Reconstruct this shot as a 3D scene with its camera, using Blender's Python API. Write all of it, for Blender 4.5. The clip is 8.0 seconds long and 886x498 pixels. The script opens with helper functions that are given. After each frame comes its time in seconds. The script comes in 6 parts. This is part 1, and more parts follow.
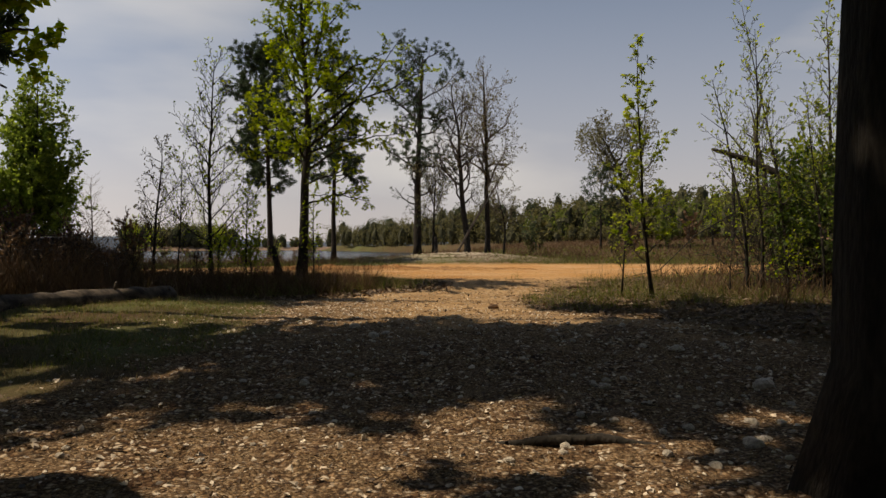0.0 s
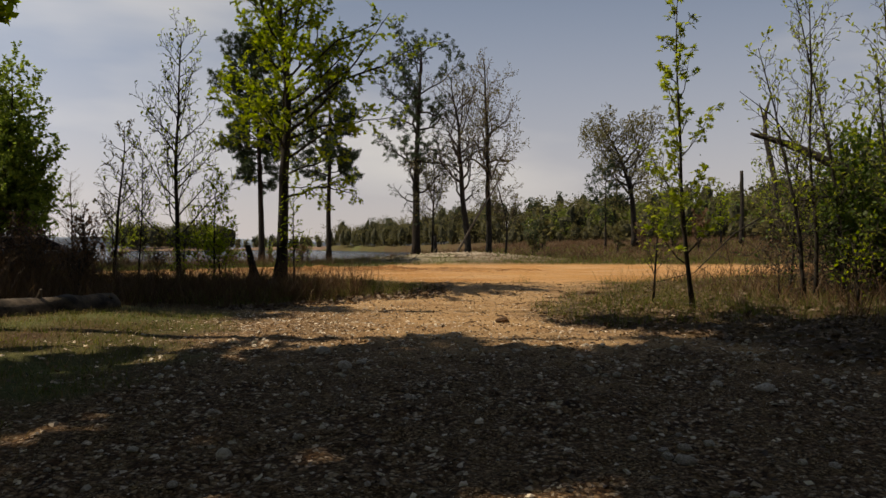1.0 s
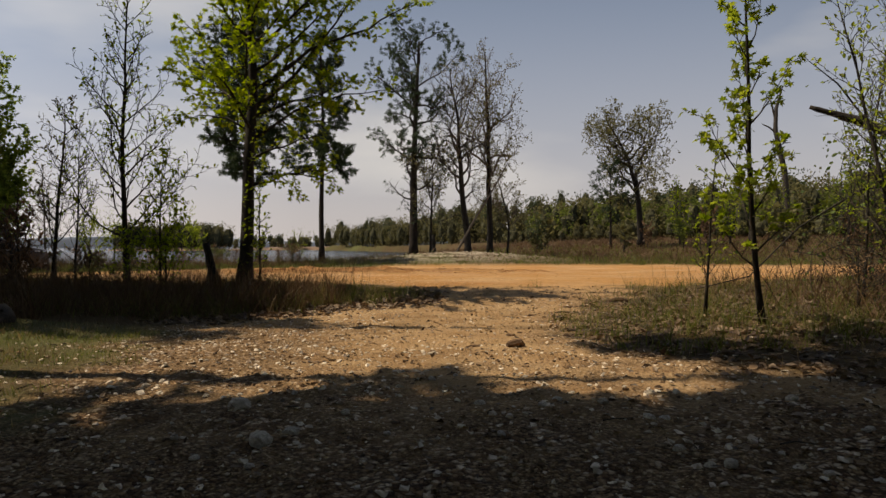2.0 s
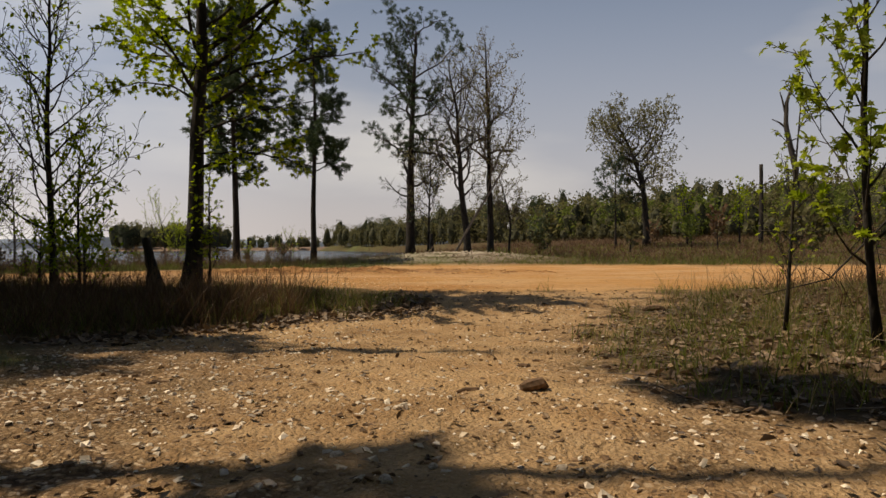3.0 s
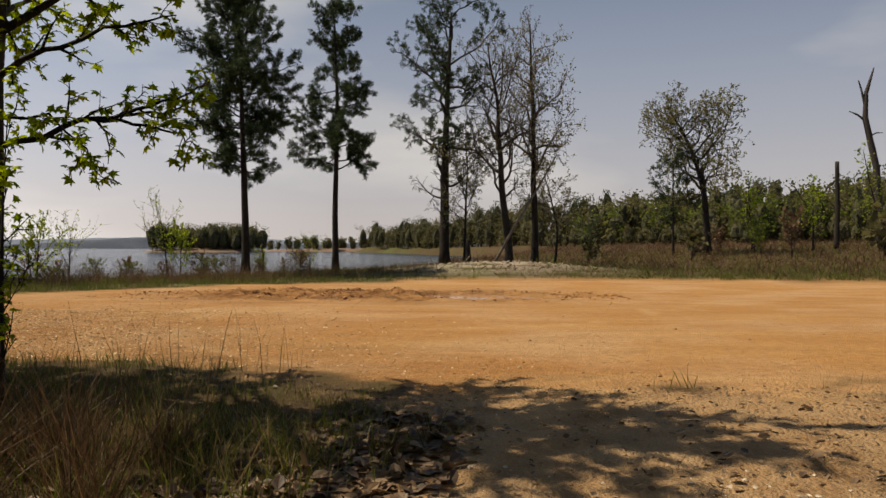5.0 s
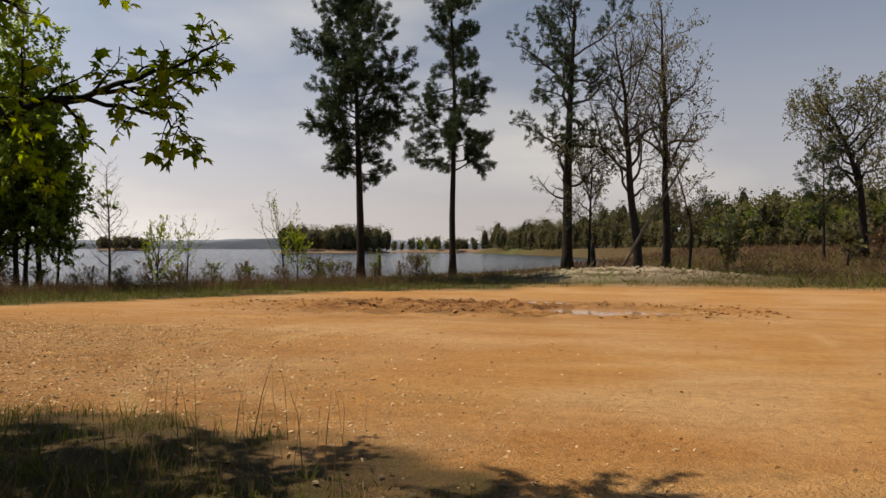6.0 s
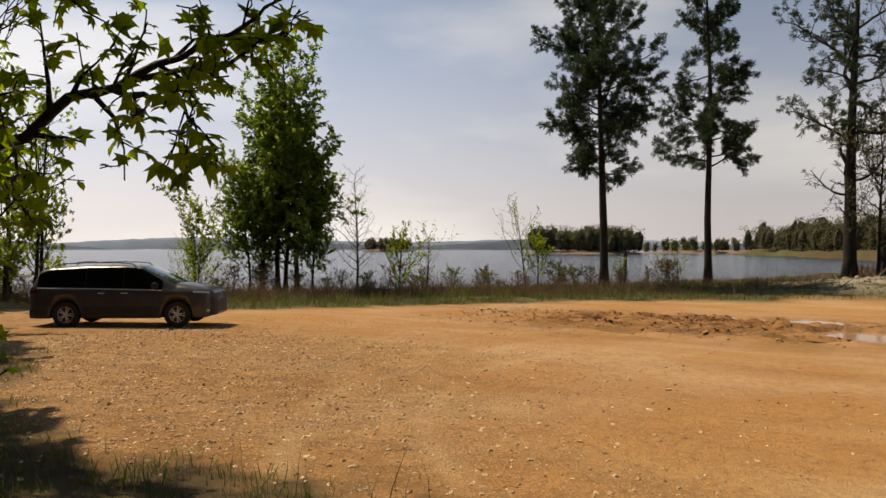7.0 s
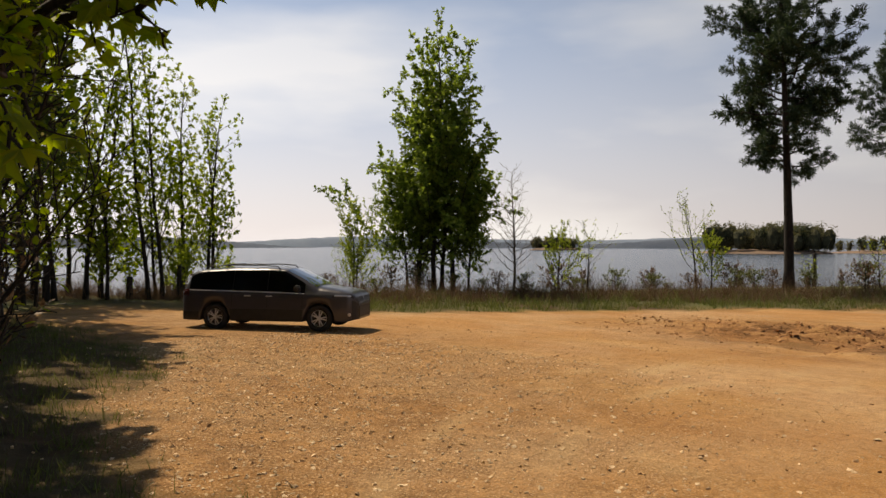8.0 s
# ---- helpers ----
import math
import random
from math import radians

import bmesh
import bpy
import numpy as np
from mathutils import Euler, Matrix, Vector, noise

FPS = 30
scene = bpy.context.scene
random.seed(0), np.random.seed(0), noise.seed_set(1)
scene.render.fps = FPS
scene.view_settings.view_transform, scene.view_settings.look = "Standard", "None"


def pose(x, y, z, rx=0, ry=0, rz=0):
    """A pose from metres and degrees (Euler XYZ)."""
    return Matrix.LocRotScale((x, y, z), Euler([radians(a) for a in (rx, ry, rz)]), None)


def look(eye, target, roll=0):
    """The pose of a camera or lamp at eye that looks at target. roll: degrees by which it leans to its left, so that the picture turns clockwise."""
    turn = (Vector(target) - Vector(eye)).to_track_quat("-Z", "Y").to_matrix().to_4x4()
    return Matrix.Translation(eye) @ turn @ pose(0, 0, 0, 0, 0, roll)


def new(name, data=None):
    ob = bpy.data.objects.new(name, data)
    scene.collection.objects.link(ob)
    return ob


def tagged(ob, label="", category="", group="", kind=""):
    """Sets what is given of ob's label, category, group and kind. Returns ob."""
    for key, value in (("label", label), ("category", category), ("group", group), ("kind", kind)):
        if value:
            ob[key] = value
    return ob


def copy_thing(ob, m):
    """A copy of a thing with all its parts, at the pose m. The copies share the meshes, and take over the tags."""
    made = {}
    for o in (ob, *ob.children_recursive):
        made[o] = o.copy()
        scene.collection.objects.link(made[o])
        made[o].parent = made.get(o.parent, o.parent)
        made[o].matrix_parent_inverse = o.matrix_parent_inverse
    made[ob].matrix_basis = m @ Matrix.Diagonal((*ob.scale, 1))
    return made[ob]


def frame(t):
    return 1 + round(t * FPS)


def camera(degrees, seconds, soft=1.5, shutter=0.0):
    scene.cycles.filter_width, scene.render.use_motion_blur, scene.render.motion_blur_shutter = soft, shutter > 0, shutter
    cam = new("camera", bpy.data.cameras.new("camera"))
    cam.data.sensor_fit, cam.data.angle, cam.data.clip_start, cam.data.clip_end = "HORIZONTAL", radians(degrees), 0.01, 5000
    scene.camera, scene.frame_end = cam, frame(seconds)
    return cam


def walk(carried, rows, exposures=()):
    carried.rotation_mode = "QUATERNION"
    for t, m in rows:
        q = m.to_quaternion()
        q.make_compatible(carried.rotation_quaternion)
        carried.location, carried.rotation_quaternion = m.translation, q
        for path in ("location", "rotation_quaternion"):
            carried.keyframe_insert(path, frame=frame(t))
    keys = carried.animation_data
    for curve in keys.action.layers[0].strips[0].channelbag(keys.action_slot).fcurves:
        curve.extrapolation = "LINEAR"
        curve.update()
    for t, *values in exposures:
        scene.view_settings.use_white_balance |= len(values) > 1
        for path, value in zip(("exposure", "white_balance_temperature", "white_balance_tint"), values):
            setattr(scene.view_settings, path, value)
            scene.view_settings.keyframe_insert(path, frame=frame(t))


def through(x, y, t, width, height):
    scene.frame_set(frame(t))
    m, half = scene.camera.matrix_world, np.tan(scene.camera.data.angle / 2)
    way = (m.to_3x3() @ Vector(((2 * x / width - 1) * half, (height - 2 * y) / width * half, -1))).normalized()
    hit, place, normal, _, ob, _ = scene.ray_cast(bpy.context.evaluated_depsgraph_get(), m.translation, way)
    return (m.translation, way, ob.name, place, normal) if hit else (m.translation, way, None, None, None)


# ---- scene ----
cam = camera(61.0, 8.0, 1.5)
PATH = [
    (0.0, -0.004, -0.005, 1.781, 0.12, -0.20, 0.00),
    (0.5, -0.016, 1.471, 1.778, 0.08, -0.22, 0.04),
    (1.0, 0.045, 3.233, 1.770, 0.13, -0.23, 0.05),
    (1.5, 0.093, 5.205, 1.762, 0.12, -0.23, 0.07),
    (3.0, 0.333, 10.519, 1.602, 0.14, -0.19, 0.09),
    (3.5, 0.395, 12.723, 1.695, 0.28, -0.16, 0.03),
    (4.0, 0.368, 14.993, 1.907, 0.31, -0.15, -0.06),
    (5.5, 0.219, 20.356, 2.373, 6.54, -0.14, -0.03),
    (6.0, 0.146, 21.735, 2.504, 12.30, -0.13, -0.07),
    (6.5, 0.025, 23.072, 2.645, 21.47, -0.10, -0.02),
    (7.0, -0.099, 24.115, 2.767, 31.22, -0.10, -0.03),
    (7.5, -0.334, 24.964, 2.873, 39.17, -0.15, -0.10),
    (8.0, -0.657, 25.763, 2.889, 43.86, -0.23, -0.10),
]
walk(cam, [(t, pose(x, y, z, 90 + pitch, roll, yaw)) for t, x, y, z, yaw, pitch, roll in PATH], [(0.0, -0.08, 7400, 10), (5.5, -0.08, 7400, 10), (7.0, 0.0, 7400, 10), (8.0, 0.0, 7400, 10)])

# ---- light: hazy spring noon, the sun high over the lake side ----
SUN_EL = 58.0
SUN_DIR = Vector((-0.998 * math.cos(radians(SUN_EL)), 0.05 * math.cos(radians(SUN_EL)), math.sin(radians(SUN_EL)))).normalized()
sun = new("sun", bpy.data.lights.new("sun", "SUN"))
sun.data.energy, sun.data.angle, sun.data.color = 4.3, radians(0.6), (1.0, 0.885, 0.715)
sun.matrix_world = look((-60, 20, 100), Vector((-60, 20, 100)) - SUN_DIR)
world = bpy.data.worlds.new("world")
scene.world = world
world.use_nodes = True
wn, wl = world.node_tree.nodes, world.node_tree.links
wn.clear()
sky = wn.new("ShaderNodeTexSky")
sky.sky_type, sky.sun_disc = "NISHITA", False
sky.sun_elevation = radians(SUN_EL)
sky.sun_rotation = math.atan2(SUN_DIR.x, SUN_DIR.y)
sky.air_density, sky.dust_density, sky.ozone_density = 1.0, 0.6, 2.0
coord = wn.new("ShaderNodeTexCoord")
# thin cloud bands
stretch = wn.new("ShaderNodeMapping")
stretch.inputs["Scale"].default_value = (1.0, 1.0, 3.6)
stretch.inputs["Location"].default_value = (0.1, 0.55, 0.3)
clouds = wn.new("ShaderNodeTexNoise")
clouds.inputs["Scale"].default_value, clouds.inputs["Detail"].default_value = 2.0, 5.0
clouds.inputs["Roughness"].default_value = 0.45
cramp = wn.new("ShaderNodeValToRGB")
cramp.color_ramp.elements[0].position, cramp.color_ramp.elements[1].position = 0.49, 0.68
cramp.color_ramp.elements[0].color, cramp.color_ramp.elements[1].color = (0, 0, 0, 1), (0.75, 0.75, 0.75, 1)
cmix = wn.new("ShaderNodeMixRGB")
cmix.inputs[2].default_value = (12.0, 12.1, 12.6, 1)
# haze that thickens towards the horizon
sep = wn.new("ShaderNodeSeparateXYZ")
hramp = wn.new("ShaderNodeValToRGB")
hramp.color_ramp.elements[0].position, hramp.color_ramp.elements[1].position = 0.0, 0.50
hramp.color_ramp.elements[0].color, hramp.color_ramp.elements[1].color = (0.97, 0.97, 0.97, 1), (0.0, 0.0, 0.0, 1)
hmix = wn.new("ShaderNodeMixRGB")
tone = wn.new("ShaderNodeValToRGB")
tone.color_ramp.elements[0].position, tone.color_ramp.elements[1].position = 0.02, 0.30
tone.color_ramp.elements[0].color, tone.color_ramp.elements[1].color = (9.9, 9.6, 10.4, 1), (7.6, 9.0, 12.6, 1)
background = wn.new("ShaderNodeBackground")
background.inputs["Strength"].default_value = 0.056
wout = wn.new("ShaderNodeOutputWorld")
wl.new(coord.outputs["Generated"], stretch.inputs[0])
wl.new(stretch.outputs[0], clouds.inputs["Vector"])
wl.new(clouds.outputs["Fac"], cramp.inputs[0])
thin = wn.new("ShaderNodeMapRange")
thin.inputs["From Min"].default_value, thin.inputs["From Max"].default_value = 0.12, 0.55
thin.inputs["To Min"].default_value, thin.inputs["To Max"].default_value = 1.0, 0.12
thinner = wn.new("ShaderNodeMath")
thinner.operation = "MULTIPLY"
wl.new(sep.outputs["Z"], thin.inputs[0])
wl.new(thin.outputs[0], thinner.inputs[0])
wl.new(cramp.outputs[0], thinner.inputs[1])
wl.new(thinner.outputs[0], cmix.inputs[0])
wl.new(coord.outputs["Generated"], sep.inputs[0])
wl.new(sep.outputs["Z"], hramp.inputs[0])
wl.new(sep.outputs["Z"], tone.inputs[0])
wl.new(tone.outputs[0], hmix.inputs[2])
wl.new(hramp.outputs[0], hmix.inputs[0])
wl.new(sky.outputs[0], hmix.inputs[1])
wl.new(hmix.outputs[0], cmix.inputs[1])
# the haze glows towards the sun's side
side = wn.new("ShaderNodeVectorMath")
side.operation = "DOT_PRODUCT"
side.inputs[1].default_value = (SUN_DIR.x, SUN_DIR.y, 0.0)
glow = wn.new("ShaderNodeMapRange")
glow.inputs["From Min"].default_value, glow.inputs["From Max"].default_value = 0.12, 0.5
glow.inputs["To Min"].default_value, glow.inputs["To Max"].default_value = 1.0, 1.62
gain = wn.new("ShaderNodeVectorMath")
gain.operation = "SCALE"
wl.new(coord.outputs["Generated"], side.inputs[0])
wl.new(side.outputs["Value"], glow.inputs[0])
wl.new(cmix.outputs[0], gain.inputs[0])
wl.new(glow.outputs[0], gain.inputs["Scale"])
wl.new(gain.outputs[0], background.inputs[0])
wl.new(background.outputs[0], wout.inputs[0])
# ---- materials ----
def rgb(c):
    return (c[0], c[1], c[2], 1.0)


def material(name, a, b, scale=8.0, rough=0.85, bump=0.3, bump_scale=40.0, fine=0.25, stretch=(1, 1, 1), metal=0.0, random_tint=0.0, islands=False, dist=0.02):
    """Two colours mixed by large noise, darkened and lightened by fine noise, with a bump."""
    m = bpy.data.materials.new(name)
    m.use_nodes = True
    n, l = m.node_tree.nodes, m.node_tree.links
    p = n["Principled BSDF"]
    p.inputs["Roughness"].default_value, p.inputs["Metallic"].default_value = rough, metal
    tc, mp = n.new("ShaderNodeTexCoord"), n.new("ShaderNodeMapping")
    mp.inputs["Scale"].default_value = stretch
    l.new(tc.outputs["Object"], mp.inputs[0])
    big, small = n.new("ShaderNodeTexNoise"), n.new("ShaderNodeTexNoise")
    big.inputs["Scale"].default_value, big.inputs["Detail"].default_value = scale, 4
    small.inputs["Scale"].default_value, small.inputs["Detail"].default_value = bump_scale, 3
    l.new(mp.outputs[0], big.inputs["Vector"])
    l.new(mp.outputs[0], small.inputs["Vector"])
    ramp = n.new("ShaderNodeValToRGB")
    ramp.color_ramp.elements[0].position, ramp.color_ramp.elements[1].position = 0.36, 0.64
    ramp.color_ramp.elements[0].color, ramp.color_ramp.elements[1].color = rgb(a), rgb(b)
    l.new(big.outputs["Fac"], ramp.inputs[0])
    grain = n.new("ShaderNodeMapRange")
    grain.inputs["From Min"].default_value, grain.inputs["From Max"].default_value = 0.3, 0.7
    grain.inputs["To Min"].default_value, grain.inputs["To Max"].default_value = 1 - fine, 1 + fine
    l.new(small.outputs["Fac"], grain.inputs[0])
    hsv = n.new("ShaderNodeHueSaturation")
    l.new(ramp.outputs[0], hsv.inputs["Color"])
    value = grain.outputs[0]
    if random_tint:
        src = n.new("ShaderNodeNewGeometry").outputs["Random Per Island"] if islands else n.new("ShaderNodeObjectInfo").outputs["Random"]
        spread = n.new("ShaderNodeMapRange")
        spread.inputs["To Min"].default_value, spread.inputs["To Max"].default_value = 1 - random_tint, 1 + random_tint
        l.new(src, spread.inputs[0])
        times = n.new("ShaderNodeMath")
        times.operation = "MULTIPLY"
        l.new(value, times.inputs[0])
        l.new(spread.outputs[0], times.inputs[1])
        value = times.outputs[0]
    l.new(value, hsv.inputs["Value"])
    l.new(hsv.outputs[0], p.inputs["Base Color"])
    if bump:
        bp = n.new("ShaderNodeBump")
        bp.inputs["Strength"].default_value, bp.inputs["Distance"].default_value = bump, dist
        l.new(small.outputs["Fac"], bp.inputs["Height"])
        l.new(bp.outputs[0], p.inputs["Normal"])
    return m


def leaf_material(name, a, b, through=0.45, gloss=0.5):
    """Thin leaves: part of the light goes through; every leaf has its own shade."""
    m = bpy.data.materials.new(name)
    m.use_nodes = True
    n, l = m.node_tree.nodes, m.node_tree.links
    p, out = n["Principled BSDF"], n["Material Output"]
    p.inputs["Roughness"].default_value = 0.55
    p.inputs["Specular IOR Level"].default_value = gloss
    geo = n.new("ShaderNodeNewGeometry")
    ramp = n.new("ShaderNodeValToRGB")
    ramp.color_ramp.elements[0].color, ramp.color_ramp.elements[1].color = rgb(a), rgb(b)
    l.new(geo.outputs["Random Per Island"], ramp.inputs[0])
    l.new(ramp.outputs[0], p.inputs["Base Color"])
    tr = n.new("ShaderNodeBsdfTranslucent")
    hsv = n.new("ShaderNodeHueSaturation")
    hsv.inputs["Value"].default_value, hsv.inputs["Saturation"].default_value = 1.5, 1.1
    l.new(ramp.outputs[0], hsv.inputs["Color"])
    l.new(hsv.outputs[0], tr.inputs["Color"])
    mix = n.new("ShaderNodeMixShader")
    mix.inputs[0].default_value = through
    l.new(p.outputs[0], mix.inputs[1])
    l.new(tr.outputs[0], mix.inputs[2])
    l.new(mix.outputs[0], out.inputs["Surface"])
    return m


def plain(name, c, rough=0.5, metal=0.0, coat=0.0):
    m = bpy.data.materials.new(name)
    m.use_nodes = True
    p = m.node_tree.nodes["Principled BSDF"]
    p.inputs["Base Color"].default_value, p.inputs["Roughness"].default_value, p.inputs["Metallic"].default_value = rgb(c), rough, metal
    p.inputs["Coat Weight"].default_value = coat
    return m


M_BARK = material("bark_dark", (0.015, 0.012, 0.009), (0.038, 0.031, 0.025), 6, 0.95, 0.9, 26, 0.45, (1, 1, 0.25), dist=0.03)
M_BARK_PINE = material("bark_pine", (0.013, 0.009, 0.006), (0.03, 0.021, 0.015), 5, 0.95, 0.9, 18, 0.45, (1, 1, 0.35), dist=0.03)
M_TWIG = material("bark_twig", (0.035, 0.028, 0.022), (0.08, 0.066, 0.054), 9, 0.9, 0.2, 40, 0.2)
M_TWIG_PALE = material("bark_pale_twig", (0.10, 0.078, 0.06), (0.18, 0.145, 0.115), 9, 0.9, 0.2, 40, 0.2)
M_DEAD = material("dead_wood", (0.022, 0.015, 0.011), (0.13, 0.10, 0.075), 4, 0.9, 0.8, 22, 0.35, (0.25, 1, 1), dist=0.02)
M_LEAF = leaf_material("leaf_spring", (0.12, 0.175, 0.014), (0.30, 0.36, 0.04), 0.70, 0.35)
M_LEAF_LIGHT = leaf_material("leaf_young", (0.15, 0.20, 0.025), (0.32, 0.36, 0.06), 0.68)
M_LEAF_DEEP = leaf_material("leaf_deep", (0.045, 0.085, 0.015), (0.12, 0.175, 0.035), 0.4)
M_BUD = leaf_material("leaf_bud", (0.10, 0.09, 0.035), (0.20, 0.19, 0.07), 0.35)
M_NEEDLE = leaf_material("pine_needle", (0.018, 0.036, 0.016), (0.055, 0.082, 0.030), 0.22, 0.3)
# Both far foliage tones are paled and dulled in place of distance haze.
M_WOOD_FAR = leaf_material("far_foliage", (0.085, 0.082, 0.034), (0.17, 0.155, 0.072), 0.4, 0.1)
M_WOOD_PINE = leaf_material("far_pine_foliage", (0.045, 0.060, 0.032), (0.085, 0.105, 0.052), 0.25, 0.1)
M_WOOD_GREEN = leaf_material("woods_edge_foliage", (0.085, 0.112, 0.024), (0.185, 0.215, 0.055), 0.4, 0.1)
M_GRASS = leaf_material("grass_green", (0.055, 0.075, 0.015), (0.20, 0.215, 0.05), 0.4, 0.25)
M_GRASS_SHORE = leaf_material("shore_grass_green", (0.07, 0.092, 0.022), (0.17, 0.175, 0.052), 0.35, 0.2)
M_GRASS_DRY = leaf_material("grass_dry", (0.17, 0.12, 0.06), (0.36, 0.27, 0.14), 0.3)
M_WEED = leaf_material("weed_brown", (0.075, 0.045, 0.026), (0.19, 0.12, 0.07), 0.25, 0.2)
M_LITTER = leaf_material("dry_leaf", (0.05, 0.03, 0.018), (0.27, 0.18, 0.105), 0.1)
M_STONE = material("pale_stone", (0.28, 0.215, 0.155), (0.52, 0.43, 0.33), 5, 0.85, 0.5, 30, 0.2, random_tint=0.35, islands=True)
M_PALE = material("pale_chip", (0.50, 0.40, 0.30), (0.80, 0.71, 0.59), 5, 0.85, 0.4, 30, 0.2, random_tint=0.3, islands=True)
M_ROCK = material("white_rock", (0.40, 0.345, 0.28), (0.66, 0.59, 0.50), 4, 0.85, 0.6, 24, 0.2, random_tint=0.15)
# ---- mesh helpers ----
def mesh_ob(name, verts, faces, mat, parent=None, label="", smooth=True):
    me = bpy.data.meshes.new(name)
    me.from_pydata([tuple(v) for v in verts] if not isinstance(verts, np.ndarray) else verts.tolist(), [], faces if not isinstance(faces, np.ndarray) else faces.tolist())
    me.materials.append(mat)
    if smooth:
        me.polygons.foreach_set("use_smooth", [True] * len(me.polygons))
    me.update()
    ob = new(name, me)
    if parent is not None:
        ob.parent = parent
    if label:
        ob["label"] = label
    return ob


def part(name, bm, mat, parent=None, label="", smooth=False):
    me = bpy.data.meshes.new(name)
    bm.normal_update()
    bm.to_mesh(me)
    bm.free()
    me.materials.append(mat)
    if smooth:
        me.polygons.foreach_set("use_smooth", [True] * len(me.polygons))
    ob = new(name, me)
    if parent is not None:
        ob.parent = parent
    if label:
        ob["label"] = label
    return ob


def thing(name, at, label, category, group="", turn=0.0, scale=1.0):
    e = new(name)
    e.empty_display_size = 0.2
    e.matrix_world = pose(*at, 0, 0, turn) @ Matrix.Scale(scale, 4)
    return tagged(e, label, category, group)


RING = {k: (np.cos(np.arange(k) * 2 * math.pi / k), np.sin(np.arange(k) * 2 * math.pi / k)) for k in range(3, 20)}


def cross3(a, b):
    return np.stack([a[..., 1] * b[..., 2] - a[..., 2] * b[..., 1], a[..., 2] * b[..., 0] - a[..., 0] * b[..., 2], a[..., 0] * b[..., 1] - a[..., 1] * b[..., 0]], -1)


class Soup:
    """Gathers vertices and faces."""

    def __init__(self):
        self.v, self.f, self.n = [], [], 0

    def add(self, v, f):
        self.v.append(np.asarray(v, float))
        self.f += [[i + self.n for i in q] for q in f]
        self.n += len(v)

    def tube(self, pts, radii, sides=6, cap=True):
        pts = np.asarray(pts, float)
        m = len(pts)
        if m < 2:
            return
        tang = np.empty_like(pts)
        tang[1:-1] = pts[2:] - pts[:-2]
        tang[0], tang[-1] = pts[1] - pts[0], pts[-1] - pts[-2]
        tang /= np.sqrt((tang * tang).sum(1))[:, None] + 1e-9
        ref = np.array([0.0, 0.0, 1.0]) if abs(tang[0][2]) < 0.9 else np.array([1.0, 0.0, 0.0])
        u = cross3(tang, ref)
        u /= np.sqrt((u * u).sum(1))[:, None] + 1e-9
        w = cross3(tang, u)
        cs, sn = RING[sides]
        ring = (cs[None, :, None] * u[:, None, :] + sn[None, :, None] * w[:, None, :]) * np.asarray(radii)[:, None, None]
        vs = (pts[:, None, :] + ring).reshape(-1, 3)
        fs = [[i * sides + j, i * sides + (j + 1) % sides, (i + 1) * sides + (j + 1) % sides, (i + 1) * sides + j] for i in range(m - 1) for j in range(sides)]
        if cap:
            fs.append([(m - 1) * sides + j for j in range(sides)])
            fs.append([j for j in range(sides)][::-1])
        self.add(vs, fs)

    def make(self, name, mat, parent=None, label="", smooth=True):
        return mesh_ob(name, np.concatenate(self.v) if self.v else np.zeros((0, 3)), self.f, mat, parent, label, smooth)


def scatter(template, faces, where, rot, size):
    """Copies of a small template: rot is n x 3 x 3, size n or n x 3."""
    t = np.asarray(template, float)
    size = np.asarray(size, float)
    if size.ndim == 1:
        size = np.repeat(size[:, None], 3, 1)
    v = np.einsum("nij,nkj->nki", rot, t[None] * size[:, None, :]) + np.asarray(where)[:, None, :]
    k = len(t)
    n = len(v)
    off = np.arange(n) * k
    f = []
    for q in faces:
        f.append(np.asarray(q)[None, :] + off[:, None])
    fl = []
    for a in f:
        fl += a.tolist()
    return v.reshape(-1, 3), fl


def frames_from(direction, rng, roll=True):
    """Rotations whose y axis points along direction, rolled at random."""
    d = np.asarray(direction, float)
    d = d / (np.linalg.norm(d, axis=1)[:, None] + 1e-9)
    r = rng.normal(size=d.shape) if roll else np.tile([0.0, 0.0, 1.0], (len(d), 1)) + rng.normal(size=d.shape) * 0.35
    x = np.cross(d, r)
    x /= np.linalg.norm(x, axis=1)[:, None] + 1e-9
    z = np.cross(x, d)
    return np.stack([x, d, z], axis=2)


# leaf templates: y runs along the leaf, unit length
LEAF_OVAL = ([(0, 0, 0), (0.3, 0.35, 0.06), (0.22, 0.75, 0.03), (0, 1, -0.08), (-0.22, 0.75, 0.03), (-0.3, 0.35, 0.06)], [[0, 1, 2, 3], [0, 3, 4, 5]])
LEAF_QUAD = ([(0, 0, 0), (0.36, 0.5, 0.08), (0, 1, 0), (-0.36, 0.5, -0.08)], [[0, 1, 2, 3]])
LEAF_STAR = ([(0, 0.15, 0), (0.2, 0.16, 0.02), (0.56, 0.14, -0.12), (0.33, 0.42, 0.03), (0.5, 0.74, -0.1), (0.2, 0.64, 0.03), (0, 1.0, -0.16), (-0.2, 0.64, 0.03), (-0.5, 0.74, -0.1), (-0.33, 0.42, 0.03), (-0.56, 0.14, -0.12), (-0.2, 0.16, 0.02)],
             [[0, 1, 2, 3], [0, 3, 4, 5], [0, 5, 6, 7], [0, 7, 8, 9], [0, 9, 10, 11]])
BLADE = ([(-0.5, 0, 0), (0.5, 0, 0), (0.3, 0.6, 0.12), (-0.3, 0.6, 0.12), (0, 1, 0.35)], [[0, 1, 2, 3], [3, 2, 4]])
